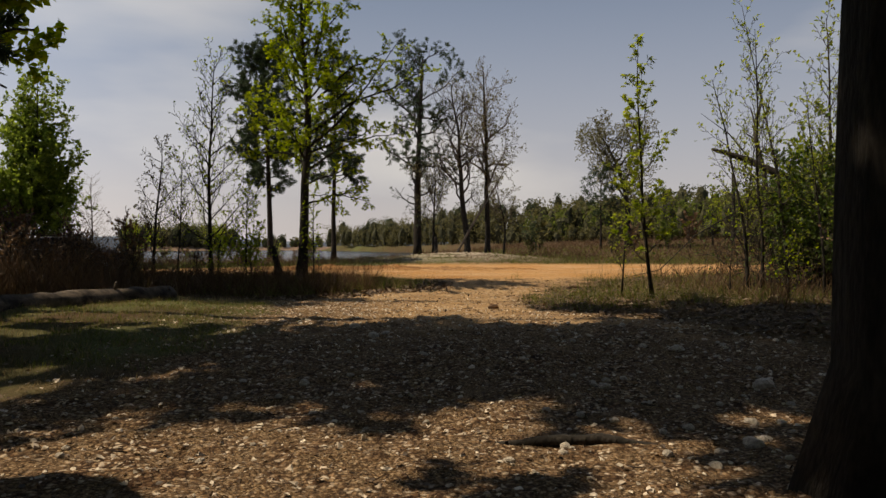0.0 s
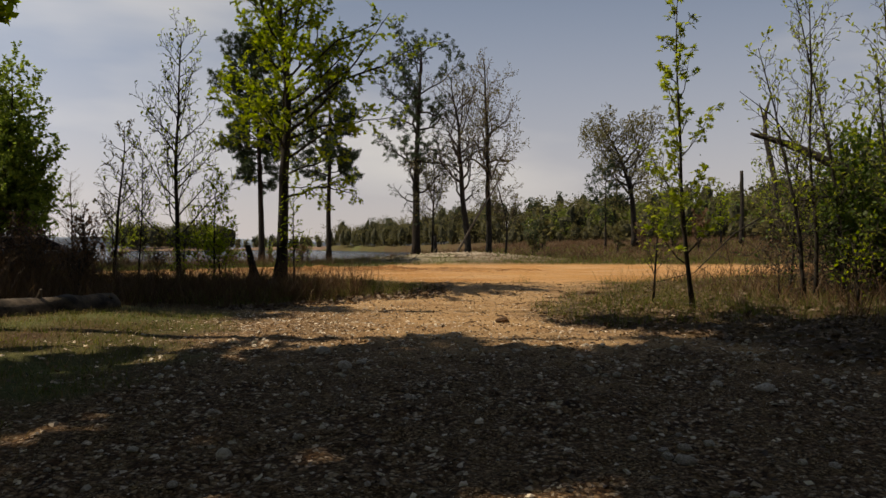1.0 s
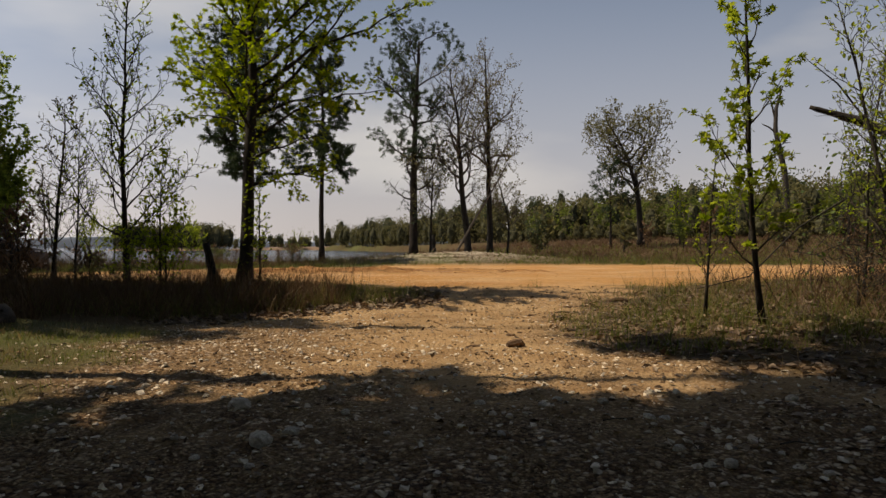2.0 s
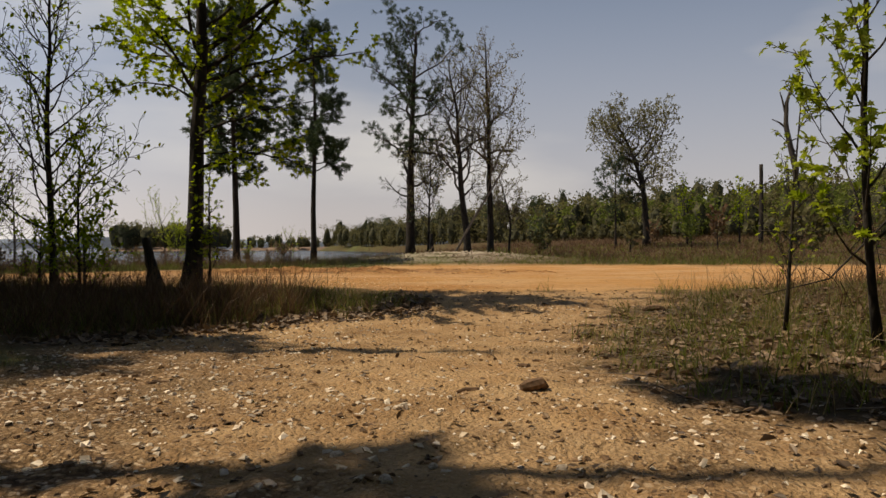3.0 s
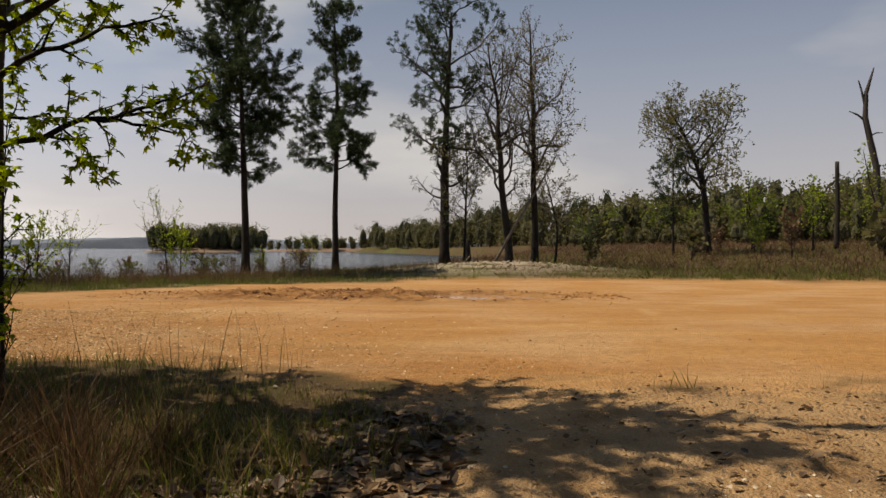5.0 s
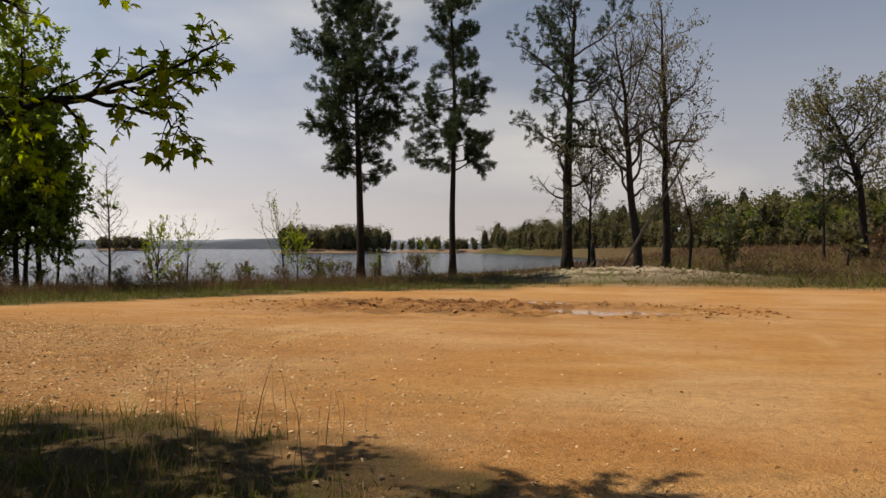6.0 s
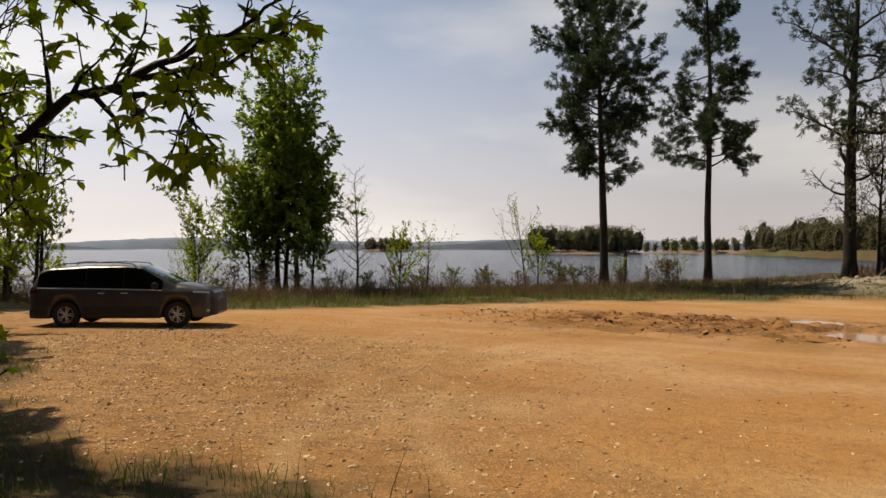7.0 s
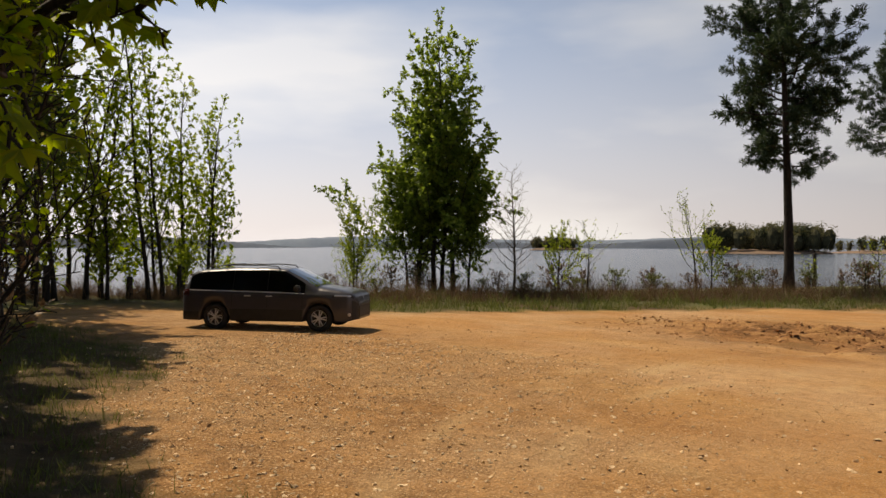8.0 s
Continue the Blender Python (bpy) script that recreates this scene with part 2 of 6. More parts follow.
# ---- the lie of the land ----
PROFILE_Y = [-30, 8.5, 12.5, 17, 22, 25, 29, 37, 46, 56, 66, 80, 110, 160, 300, 900]
PROFILE_Z = [-0.05, 0, 0.33, 0.4, 0.28, 0.45, 0.62, 0.55, 0.3, 0.2, 0.3, 0.8, 2.2, 4.0, 7.0, 14.0]
WATER = -0.6
SHORE = np.array([(-900, -700), (-75, -60), (-58, 8), (-48, 30), (-40, 45), (-34, 58), (-28, 70), (-21, 82), (-13, 91), (-6, 104), (6, 135), (9, 180), (-5, 260), (-45, 370), (-70, 420), (-64, 460), (0, 520), (60, 900), (900, 1200), (1200, -700)], float)
LOT = np.array([(-29, 33.5), (-28.3, 39), (-22.5, 45), (-18.4, 51), (-14.2, 57.5), (-9.7, 63), (-4.5, 66.5), (3, 67.6), (10, 67), (21, 66), (40, 64), (60, 63), (60, 48), (24, 42), (14, 34), (8.5, 28.5), (4.6, 27.4), (-0.5, 27.4), (-4.0, 29.2), (-8, 28.8), (-12, 30.2), (-15, 32.6), (-22, 33.4)], float)
TRACK = np.array([(-5.6, 2.0), (-5.0, 9.0), (-4.1, 10.6), (-3.6, 12.6), (-4.2, 17), (-4.9, 21.0), (-2.8, 23.3), (-0.9, 24.7), (-0.6, 28.5), (5.5, 28.5), (5.0, 25.5), (3.9, 24), (2.7, 21), (2.1, 18), (2.6, 16.2), (4.6, 14.2), (5.8, 11), (6.2, 2.0)], float)


PUDDLES = [(-3.0, 51.3, 2.1, 1.4, 0.25), (0.0, 47.9, 2.4, 1.4, 0.295)]
RUT = np.array([(-14, 47.2), (-9, 48.3), (-5, 49.4), (-1, 50.2), (4, 49.8), (-1, 49.0), (-5, 48.0), (-9, 47.0)], float)


def signed(poly, x, y):
    """Distance to a polygon's edge, positive inside."""
    x, y = np.asarray(x, float), np.asarray(y, float)
    best = np.full(x.shape, 1e9)
    inside = np.zeros(x.shape, bool)
    for (ax, ay), (bx, by) in zip(poly, np.roll(poly, -1, 0)):
        dx, dy = bx - ax, by - ay
        t = np.clip(((x - ax) * dx + (y - ay) * dy) / (dx * dx + dy * dy), 0, 1)
        best = np.minimum(best, np.hypot(x - ax - t * dx, y - ay - t * dy))
        if ay != by:
            inside ^= ((ay > y) != (by > y)) & (x < (bx - ax) * (y - ay) / (by - ay) + ax)
    return np.where(inside, best, -best)


def step01(a, b, v):
    t = np.clip((v - a) / (b - a), 0, 1)
    return t * t * (3 - 2 * t)


def waves(x, y, seed, size):
    """Cheap smooth noise, about -1 to 1."""
    r = np.random.RandomState(seed)
    out = 0
    for k in range(6):
        a, f, p = r.uniform(0, 6.28), r.uniform(0.6, 1.7) / size, r.uniform(0, 6.28, 2)
        out = out + np.sin(6.28 * f * (x * math.cos(a) + y * math.sin(a)) + p[0]) * np.cos(6.28 * f * 0.8 * (x * math.sin(a) - y * math.cos(a)) + p[1])
    return out / 2.4


def land(x, y):
    x, y = np.asarray(x, float), np.asarray(y, float)
    z = sum(np.interp(y + d, PROFILE_Y, PROFILE_Z) for d in (-1.2, -0.6, 0, 0.6, 1.2)) / 5
    z = z * np.where(y > 60, step01(-20, 60, x) * 0.75 + 0.25, 1)
    z = z + 3.0 * step01(30, 160, x) * step01(60, 160, y)
    # pale spoil mound beyond the lot
    z = z + 0.95 * np.exp(-(((x - 1.5) / 9.0) ** 2 + ((y - 75.0) / 4.0) ** 2))
    # banks beside the track and the small rough everywhere
    track = signed(TRACK, x, y)
    lot = signed(LOT, x, y)
    bank = step01(0.0, 2.0, -track) * step01(0.0, 1.5, -lot) * (y < 40)
    z = z + 0.10 * bank
    rough = step01(-0.5, 1.0, -lot)
    z = z + waves(x, y, 3, 2.6) * (0.012 + 0.03 * rough * bank) + waves(x, y, 4, 0.7) * (0.006 + 0.012 * rough + 0.010 * step01(0, 1, track))
    # churned mud at the lake side of the lot
    mud = np.exp(-(((x + 4.5) / 8.0) ** 2 + ((y - 49.0) / 3.8) ** 2))
    z = z + mud * (0.15 * waves(x * 0.35, y, 5, 1.0) + 0.20 * np.abs(waves(x * 0.3, y, 6, 0.8)) * (0.5 + 0.5 * waves(x, y, 7, 2.0)) + 0.10 * np.abs(waves(x * 0.6, y, 8, 0.5)))
    z = z + 0.05 * np.exp(-((signed(RUT, x, y) / 0.5) ** 2)) * (y > 40)
    for cx, cy, rx, ry, level in PUDDLES:
        q = ((x - cx) / rx) ** 2 + ((y - cy) / ry) ** 2 + 0.25 * waves(x, y, 41, 1.6)
        m = 1 - step01(0.75, 1.35, q)
        z = z * (1 - m) + (level - 0.07) * m
    s = signed(SHORE, x, y)
    return -2.6 + (z + 2.6) * step01(-7, 3.0, s + 1.5 * waves(x, y, 9, 9.0))


def ground_z(x, y):
    return float(land(np.array([x]), np.array([y]))[0])


def lines(near, far0, far1, step):
    a, b = near
    core = list(np.arange(a, b + 1e-6, step))
    left, right, d, v = [], [], step, a
    while v > far0:
        d *= 1.12
        v -= d
        left.append(max(v, far0))
    d, v = step, b
    while v < far1:
        d *= 1.12
        v += d
        right.append(min(v, far1))
    return np.array(left[::-1] + core + right)


GX = lines((-12, 7.5), -2500, 2500, 0.14)
GY = np.array(sorted(set(np.round(np.concatenate([lines((3, 32), -400, 3500, 0.14), np.arange(44.5, 54.5, 0.14)]), 3))))
gx, gy = np.meshgrid(GX, GY)
gz = land(gx.ravel(), gy.ravel())
nx, ny = len(GX), len(GY)
idx = np.arange(nx * ny).reshape(ny, nx)
gfaces = np.stack([idx[:-1, :-1], idx[:-1, 1:], idx[1:, 1:], idx[1:, :-1]], -1).reshape(-1, 4)
gme = bpy.data.meshes.new("ground")
gme.vertices.add(nx * ny)
gme.vertices.foreach_set("co", np.stack([gx.ravel(), gy.ravel(), gz], 1).ravel())
gme.loops.add(len(gfaces) * 4)
gme.loops.foreach_set("vertex_index", gfaces.ravel())
gme.polygons.add(len(gfaces))
gme.polygons.foreach_set("loop_start", np.arange(len(gfaces)) * 4)
gme.polygons.foreach_set("use_smooth", np.ones(len(gfaces), bool))
gme.update(calc_edges=True)


def field(name, values):
    a = gme.attributes.new(name, "FLOAT", "POINT")
    a.data.foreach_set("value", np.asarray(values, np.float32))


fx, fy = gx.ravel(), gy.ravel()
wob = 0.5 * waves(fx, fy, 21, 2.2) + 0.25 * waves(fx, fy, 22, 0.8)
lot_in = signed(LOT, fx, fy)
track_in = signed(TRACK, fx, fy)
lot_mask = step01(-0.5, 0.9, lot_in + wob)
field("lot", lot_mask)
field("track", step01(-0.5, 0.7, track_in + wob))
field("sand", (1 - 0.75 * step01(-0.4, -2.6, fx + wob) * step01(21.5, 18.5, fy)) * step01(11.5, 16.5, fy + wob * 2) * step01(-0.3, 1.2, track_in + wob))
field("mud", np.exp(-(((fx + 5.5) / 8.0) ** 2 + ((fy - 49.0) / 4.5) ** 2)))
field("pale", np.exp(-(((fx - 0.5) / 7.5) ** 2 + ((fy - 74.0) / 3.2) ** 2)))
field("green", np.clip(0.45 + 0.5 * waves(fx, fy, 31, 5.0), 0, 1) * np.where(fx > 2, np.where(fy < 18, 0.08, 0.4), 1.0) * np.where((fy > 20) & (fy < 33), 0.22, 1.0) * np.where((fy > 84) & (fx > -25), 0.35, 1.0))
field("stony", lot_mask * (1 - step01(-7, 4, fx + 0.6 * (fy - 28) + 2.0 * wob)) * step01(44, 36, fy) * 0.85)
arcs = 0
for cx, cy, r in ((-1.5, 40.5, 6.4), (-1.5, 40.5, 8.0), (3.0, 37.0, 9.5), (3.0, 37.0, 11.1), (-12.0, 44.0, 7.0), (-12.0, 44.0, 8.6)):
    arcs = arcs + np.exp(-(((np.hypot(fx - cx, fy - cy) - r) / 0.16) ** 2)) * step01(-0.3, 0.6, waves(fx, fy, 71 + int(r * 10), 6.0))
field("tyre", np.clip(arcs, 0, 1))
def ground_material():
    m = bpy.data.materials.new("ground_earth")
    m.use_nodes = True
    n, l = m.node_tree.nodes, m.node_tree.links
    p = n["Principled BSDF"]
    p.inputs["Roughness"].default_value = 0.95
    p.inputs["Specular IOR Level"].default_value = 0.2
    tc = n.new("ShaderNodeTexCoord")

    def noise_at(scale, detail=4, stretch=None, rough=0.55):
        t = n.new("ShaderNodeTexNoise")
        t.inputs["Scale"].default_value, t.inputs["Detail"].default_value, t.inputs["Roughness"].default_value = scale, detail, rough
        if stretch:
            mp = n.new("ShaderNodeMapping")
            mp.inputs["Scale"].default_value = stretch
            l.new(tc.outputs["Object"], mp.inputs[0])
            l.new(mp.outputs[0], t.inputs["Vector"])
        else:
            l.new(tc.outputs["Object"], t.inputs["Vector"])
        return t.outputs["Fac"]

    def ramp(fac, stops):
        r = n.new("ShaderNodeValToRGB")
        while len(r.color_ramp.elements) < len(stops):
            r.color_ramp.elements.new(0.5)
        for e, (pos, c) in zip(r.color_ramp.elements, stops):
            e.position, e.color = pos, rgb(c)
        l.new(fac, r.inputs[0])
        return r.outputs[0]

    def mix(fac, a, b, mode="MIX"):
        x = n.new("ShaderNodeMixRGB")
        x.blend_type = mode
        for sock, v in zip(x.inputs, (fac, a, b)):
            if isinstance(v, (int, float)):
                sock.default_value = v
            elif isinstance(v, tuple):
                sock.default_value = rgb(v)
            else:
                l.new(v, sock)
        return x.outputs[0]

    def attr(name):
        a = n.new("ShaderNodeAttribute")
        a.attribute_name = name
        return a.outputs["Fac"]

    wide, mid, fine, pebble = noise_at(0.25), noise_at(1.6), noise_at(14, 5, None, 0.65), noise_at(55, 3)
    verge = ramp(mid, [(0.3, (0.05, 0.031, 0.017)), (0.5, (0.105, 0.066, 0.034)), (0.7, (0.08, 0.062, 0.025))])
    green = ramp(fine, [(0.35, (0.07, 0.085, 0.025)), (0.65, (0.16, 0.17, 0.06))])
    verge = mix(attr("green"), verge, green)
    def cells(scale):
        v = n.new("ShaderNodeTexVoronoi")
        v.inputs["Scale"].default_value = scale
        warp = n.new("ShaderNodeVectorMath")
        warp.operation = "ADD"
        l.new(tc.outputs["Object"], warp.inputs[0])
        l.new(noise_color(scale * 0.7), warp.inputs[1])
        l.new(warp.outputs[0], v.inputs["Vector"])
        one = n.new("ShaderNodeSeparateColor")
        l.new(v.outputs["Color"], one.inputs[0])
        return one.outputs[0], v.outputs["Distance"]

    def noise_color(scale):
        t = n.new("ShaderNodeTexNoise")
        t.inputs["Scale"].default_value = scale
        l.new(tc.outputs["Object"], t.inputs["Vector"])
        s = n.new("ShaderNodeVectorMath")
        s.operation = "SCALE"
        s.inputs["Scale"].default_value = 0.6 / scale
        l.new(t.outputs["Color"], s.inputs[0])
        return s.outputs[0]

    stone_id, stone_d = cells(24.0)
    chip_id, chip_d = cells(55.0)
    big = ramp(stone_id, [(0.1, (0.055, 0.027, 0.013)), (0.5, (0.15, 0.082, 0.042)), (0.8, (0.39, 0.255, 0.145)), (0.97, (0.70, 0.57, 0.43))])
    small = ramp(chip_id, [(0.1, (0.07, 0.038, 0.018)), (0.6, (0.21, 0.124, 0.06)), (0.95, (0.50, 0.36, 0.22))])
    gravel = mix(ramp(mid, [(0.4, (0, 0, 0)), (0.6, (1, 1, 1))]), big, small)
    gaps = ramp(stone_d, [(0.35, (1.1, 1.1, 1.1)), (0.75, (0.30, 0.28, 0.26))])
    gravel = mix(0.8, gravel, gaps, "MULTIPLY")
    sand = ramp(mid, [(0.3, (0.39, 0.235, 0.112)), (0.7, (0.54, 0.365, 0.20))])
    clay = ramp(noise_at(0.5, 5, (0.35, 1.0, 1.0)), [(0.3, (0.46, 0.224, 0.076)), (0.5, (0.52, 0.272, 0.097)), (0.7, (0.58, 0.338, 0.138))])
    ruts = ramp(noise_at(1.6, 5, (0.16, 1.0, 1.0)), [(0.32, (0.80, 0.78, 0.76)), (0.55, (1.0, 1.0, 1.0)), (0.75, (1.14, 1.15, 1.17))])
    clay = mix(ramp(wide, [(0.44, (0, 0, 0)), (0.62, (0.65, 0.65, 0.65))]), clay, (0.60, 0.385, 0.205))
    clay = mix(0.5, clay, ruts, "MULTIPLY")
    crumbs = ramp(noise_at(7, 6, None, 0.7), [(0.34, (0.72, 0.70, 0.68)), (0.5, (1.0, 1.0, 1.0)), (0.72, (1.2, 1.2, 1.22))])
    clay = mix(0.75, clay, crumbs, "MULTIPLY")
    mudc = ramp(noise_at(1.15, 8, (0.32, 1.0, 1.0), 0.72), [(0.43, (0.085, 0.036, 0.016)), (0.50, (0.29, 0.135, 0.055)), (0.62, (0.46, 0.25, 0.10))])
    sand = mix(0.85, sand, ramp(noise_at(0.9, 6, (0.7, 1.0, 1.0), 0.65), [(0.36, (0.70, 0.66, 0.62)), (0.48, (0.98, 0.98, 0.98)), (0.66, (1.1, 1.1, 1.1))]), "MULTIPLY")
    sand = mix(ramp(chip_id, [(0.78, (0, 0, 0)), (0.84, (0.55, 0.55, 0.55))]), sand, small)
    clay = mix(ramp(chip_id, [(0.86, (0, 0, 0)), (0.9, (0.4, 0.4, 0.4))]), clay, small)
    stony = mix(ramp(mid, [(0.35, (0.25, 0.25, 0.25)), (0.62, (0.8, 0.8, 0.8))]), clay, mix(1.0, small, (1.45, 1.32, 1.15), "MULTIPLY"))
    stony = mix(0.9, stony, ramp(noise_at(26, 5, None, 0.7), [(0.36, (0.5, 0.47, 0.44)), (0.5, (0.95, 0.95, 0.95)), (0.66, (1.3, 1.3, 1.3))]), "MULTIPLY")
    stony = mix(0.9, stony, ramp(noise_at(2.4, 6, None, 0.65), [(0.36, (0.66, 0.62, 0.58)), (0.5, (0.96, 0.96, 0.96)), (0.64, (1.12, 1.12, 1.1))]), "MULTIPLY")
    clay = mix(attr("stony"), clay, stony)
    clay = mix(attr("tyre"), clay, mix(0.45, clay, (0.64, 0.44, 0.23)))
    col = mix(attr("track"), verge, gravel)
    col = mix(attr("sand"), col, sand)
    col = mix(attr("lot"), col, clay)
    col = mix(attr("mud"), col, mudc)
    col = mix(mix(1.0, attr("pale"), ramp(noise_at(0.9, 6, (0.4, 1.0, 1.0), 0.7), [(0.42, (0.0, 0.0, 0.0)), (0.52, (1.0, 1.0, 1.0))]), "MULTIPLY"), col, (0.50, 0.43, 0.34))
    grain = ramp(pebble, [(0.3, (0.72, 0.72, 0.72)), (0.7, (1.25, 1.25, 1.25))])
    col = mix(0.7, col, grain, "MULTIPLY")
    l.new(col, p.inputs["Base Color"])
    flip = n.new("ShaderNodeMath")
    flip.operation = "MULTIPLY_ADD"
    flip.inputs[1].default_value, flip.inputs[2].default_value = -1.2, 0.0
    l.new(stone_d, flip.inputs[0])
    peb = n.new("ShaderNodeMath")
    peb.operation = "MULTIPLY"
    l.new(flip.outputs[0], peb.inputs[0])
    l.new(attr("track"), peb.inputs[1])
    both = n.new("ShaderNodeMath")
    both.operation = "ADD"
    l.new(fine, both.inputs[0])
    rough_h = n.new("ShaderNodeMath")
    rough_h.operation = "MULTIPLY_ADD"
    rough_h.inputs[1].default_value = 1.6
    l.new(noise_at(7, 6, None, 0.7), rough_h.inputs[0])
    l.new(pebble, rough_h.inputs[2])
    l.new(rough_h.outputs[0], both.inputs[1])
    add = n.new("ShaderNodeMath")
    add.operation = "ADD"
    l.new(both.outputs[0], add.inputs[0])
    l.new(peb.outputs[0], add.inputs[1])
    b = n.new("ShaderNodeBump")
    b.inputs["Strength"].default_value, b.inputs["Distance"].default_value = 0.8, 0.035
    l.new(add.outputs[0], b.inputs["Height"])
    l.new(b.outputs[0], p.inputs["Normal"])
    return m


gme.materials.append(ground_material())
ground = tagged(new("ground", gme), "orange clay lot, stony track and rough grass by a lake", "ground", kind="structure")


def water_material():
    m = bpy.data.materials.new("lake_water")
    m.use_nodes = True
    n, l = m.node_tree.nodes, m.node_tree.links
    p = n["Principled BSDF"]
    p.inputs["Base Color"].default_value, p.inputs["Roughness"].default_value, p.inputs["IOR"].default_value = (0.03, 0.042, 0.055, 1), 0.16, 1.33
    tc, mp, t = n.new("ShaderNodeTexCoord"), n.new("ShaderNodeMapping"), n.new("ShaderNodeTexNoise")
    mp.inputs["Scale"].default_value = (0.5, 0.9, 1)
    t.inputs["Scale"].default_value, t.inputs["Detail"].default_value = 1.6, 4
    l.new(tc.outputs["Object"], mp.inputs[0])
    l.new(mp.outputs[0], t.inputs["Vector"])
    b = n.new("ShaderNodeBump")
    b.inputs["Strength"].default_value, b.inputs["Distance"].default_value = 1.0, 0.32
    l.new(t.outputs["Fac"], b.inputs["Height"])
    l.new(b.outputs[0], p.inputs["Normal"])
    return m


M_WATER = water_material()
lake = tagged(mesh_ob("water", [(-2400, -400, WATER), (900, -400, WATER), (900, 3400, WATER), (-2400, 3400, WATER)], [[0, 1, 2, 3]], M_WATER), "wide pale lake with fine ripples", "lake", kind="structure")
import collections

# ---- trees ----
Spec = collections.namedtuple("Spec", "depth kids start ratio angle up wob shape leaf leaf_size leaf_gap leaf_from leaves_at bark twig foliage sides trunk_taper leaf_up min_r lean tuft end limb_r flare boughs leaf_low low_keep", defaults=(
    3, (22, 7, 4), (0.35, 0.2, 0.2), (0.45, 0.5, 0.5), (55, 45, 45), (0.05, 0.08, 0.05, 0.02), (0.05, 0.12, 0.2, 0.25),
    "cone", LEAF_OVAL, 0.12, 0.12, 0.3, 3, M_BARK, None, M_LEAF, (9, 5, 4, 3), 0.85, 0.2, 0.006, (0, 0), 1, 1.0, 0.32, 1.35, (), 0.0, 0.22))


def unit(v):
    return v / (math.sqrt(float(v[0] * v[0] + v[1] * v[1] + (v[2] * v[2] if len(v) > 2 else 0.0))) + 1e-9)


def branch_path(p, d, length, wob, up, rng, n):
    pts = [p]
    for _ in range(n):
        d = unit(d + rng.normal(size=3) * wob + np.array([0, 0, up]))
        p = p + d * (length / n)
        pts.append(p)
    return np.array(pts), d


def grow(height, radius, sp, seed):
    rng = np.random.RandomState(seed)
    trunk, limbs = Soup(), []
    anchors, ways = [], []

    def twig_leaves(pts, n, length):
        k = max(1, int(length * (1 - sp.leaf_from) / sp.leaf_gap))
        for q in range(k):
            f = sp.leaf_from + (1 - sp.leaf_from) * (q + rng.rand()) / k
            i = min(int(f * n), n - 1)
            a = pts[i] + (pts[i + 1] - pts[i]) * (f * n - i)
            for _ in range(sp.tuft):
                anchors.append(a)
                ways.append(unit(pts[i + 1] - pts[i]) * 0.5 + rng.normal(size=3) * 0.6 + np.array([0, 0, sp.leaf_up]))

    def limb(p, d, length, r, lvl, soup, given=None):
        n = max(3, min(14, int(length / (0.9 if lvl == 0 else 0.35)) + 2)) if lvl < 3 else 3
        if given is None:
            pts, _ = branch_path(p, d, length, sp.wob[lvl], sp.up[lvl], rng, n)
        else:
            pts, n = given, len(given) - 1
        s = np.linspace(0, 1, n + 1)
        rad = np.maximum(r * (1 - sp.trunk_taper * s ** (1.0 if lvl == 0 else 0.8)), sp.min_r * 0.7)
        if lvl == 0:
            rad[0] *= sp.flare
        soup.tube(pts, rad, sp.sides[lvl], cap=lvl < 2)
        if lvl >= sp.leaves_at or lvl == sp.depth:
            twig_leaves(pts, n, length)
        if lvl < sp.depth:
            kids = sp.kids[lvl]
            kids = kids if lvl == 0 else int(kids * 1.35) if given is not None else max(2, int(round(kids * min(1.3, 0.4 + 0.6 * length / (height * sp.ratio[0] * 0.6)))))
            az = rng.uniform(0, 6.28)
            for k in range(kids):
                f = sp.start[lvl] + (sp.end - sp.start[lvl]) * (k + rng.uniform(0.1, 0.9)) / kids
                i = min(int(f * n), n - 1)
                a = pts[i] + (pts[i + 1] - pts[i]) * (f * n - i)
                t = unit(pts[i + 1] - pts[i])
                az += 2.4 + rng.uniform(-0.5, 0.5)
                side = cross3(t, np.array([math.cos(az), math.sin(az), 0.15]))
                if abs(side).sum() < 0.05:
                    side = np.array([1.0, 0, 0])
                ang = radians(sp.angle[lvl] * rng.uniform(0.75, 1.25))
                dd = unit(t * math.cos(ang) + unit(side) * math.sin(ang))
                if lvl == 0:
                    g = (f - sp.start[0]) / (1 - sp.start[0])
                    form = {"cone": 1.0 - 0.72 * g, "round": 0.55 + 0.75 * math.sin(math.pi * min(1, 0.15 + 0.8 * g)) - 0.45 * g, "tier": 1.15 - 0.55 * g, "pine": 0.50 + 0.65 * math.sin(math.pi * (0.08 + 0.74 * g))}[sp.shape]
                    if sp.shape in ("pine", "tier"):
                        bend = ang * (0.5 * g * g)
                        dd = unit(t * math.cos(ang - bend) + unit(side) * math.sin(ang - bend))
                    limbs.append(Soup())
                else:
                    form = 1.0 - 0.45 * f
                ln = length * sp.ratio[lvl] * form * (rng.uniform(0.78, 1.1) if sp.shape in ("pine", "tier") and lvl == 0 else rng.uniform(0.65, 1.2)) * (1.0 if given is None else 0.55)
                rr = min(rad[min(i, n)] * 0.6, r * (sp.limb_r if lvl == 0 else 0.5) * (0.5 + 0.6 * form))
                limb(a, dd, ln, max(rr, sp.min_r), lvl + 1, limbs[-1])

    limb(np.zeros(3), unit(np.array([sp.lean[0], sp.lean[1], 1.0])), height, radius, 0, trunk)
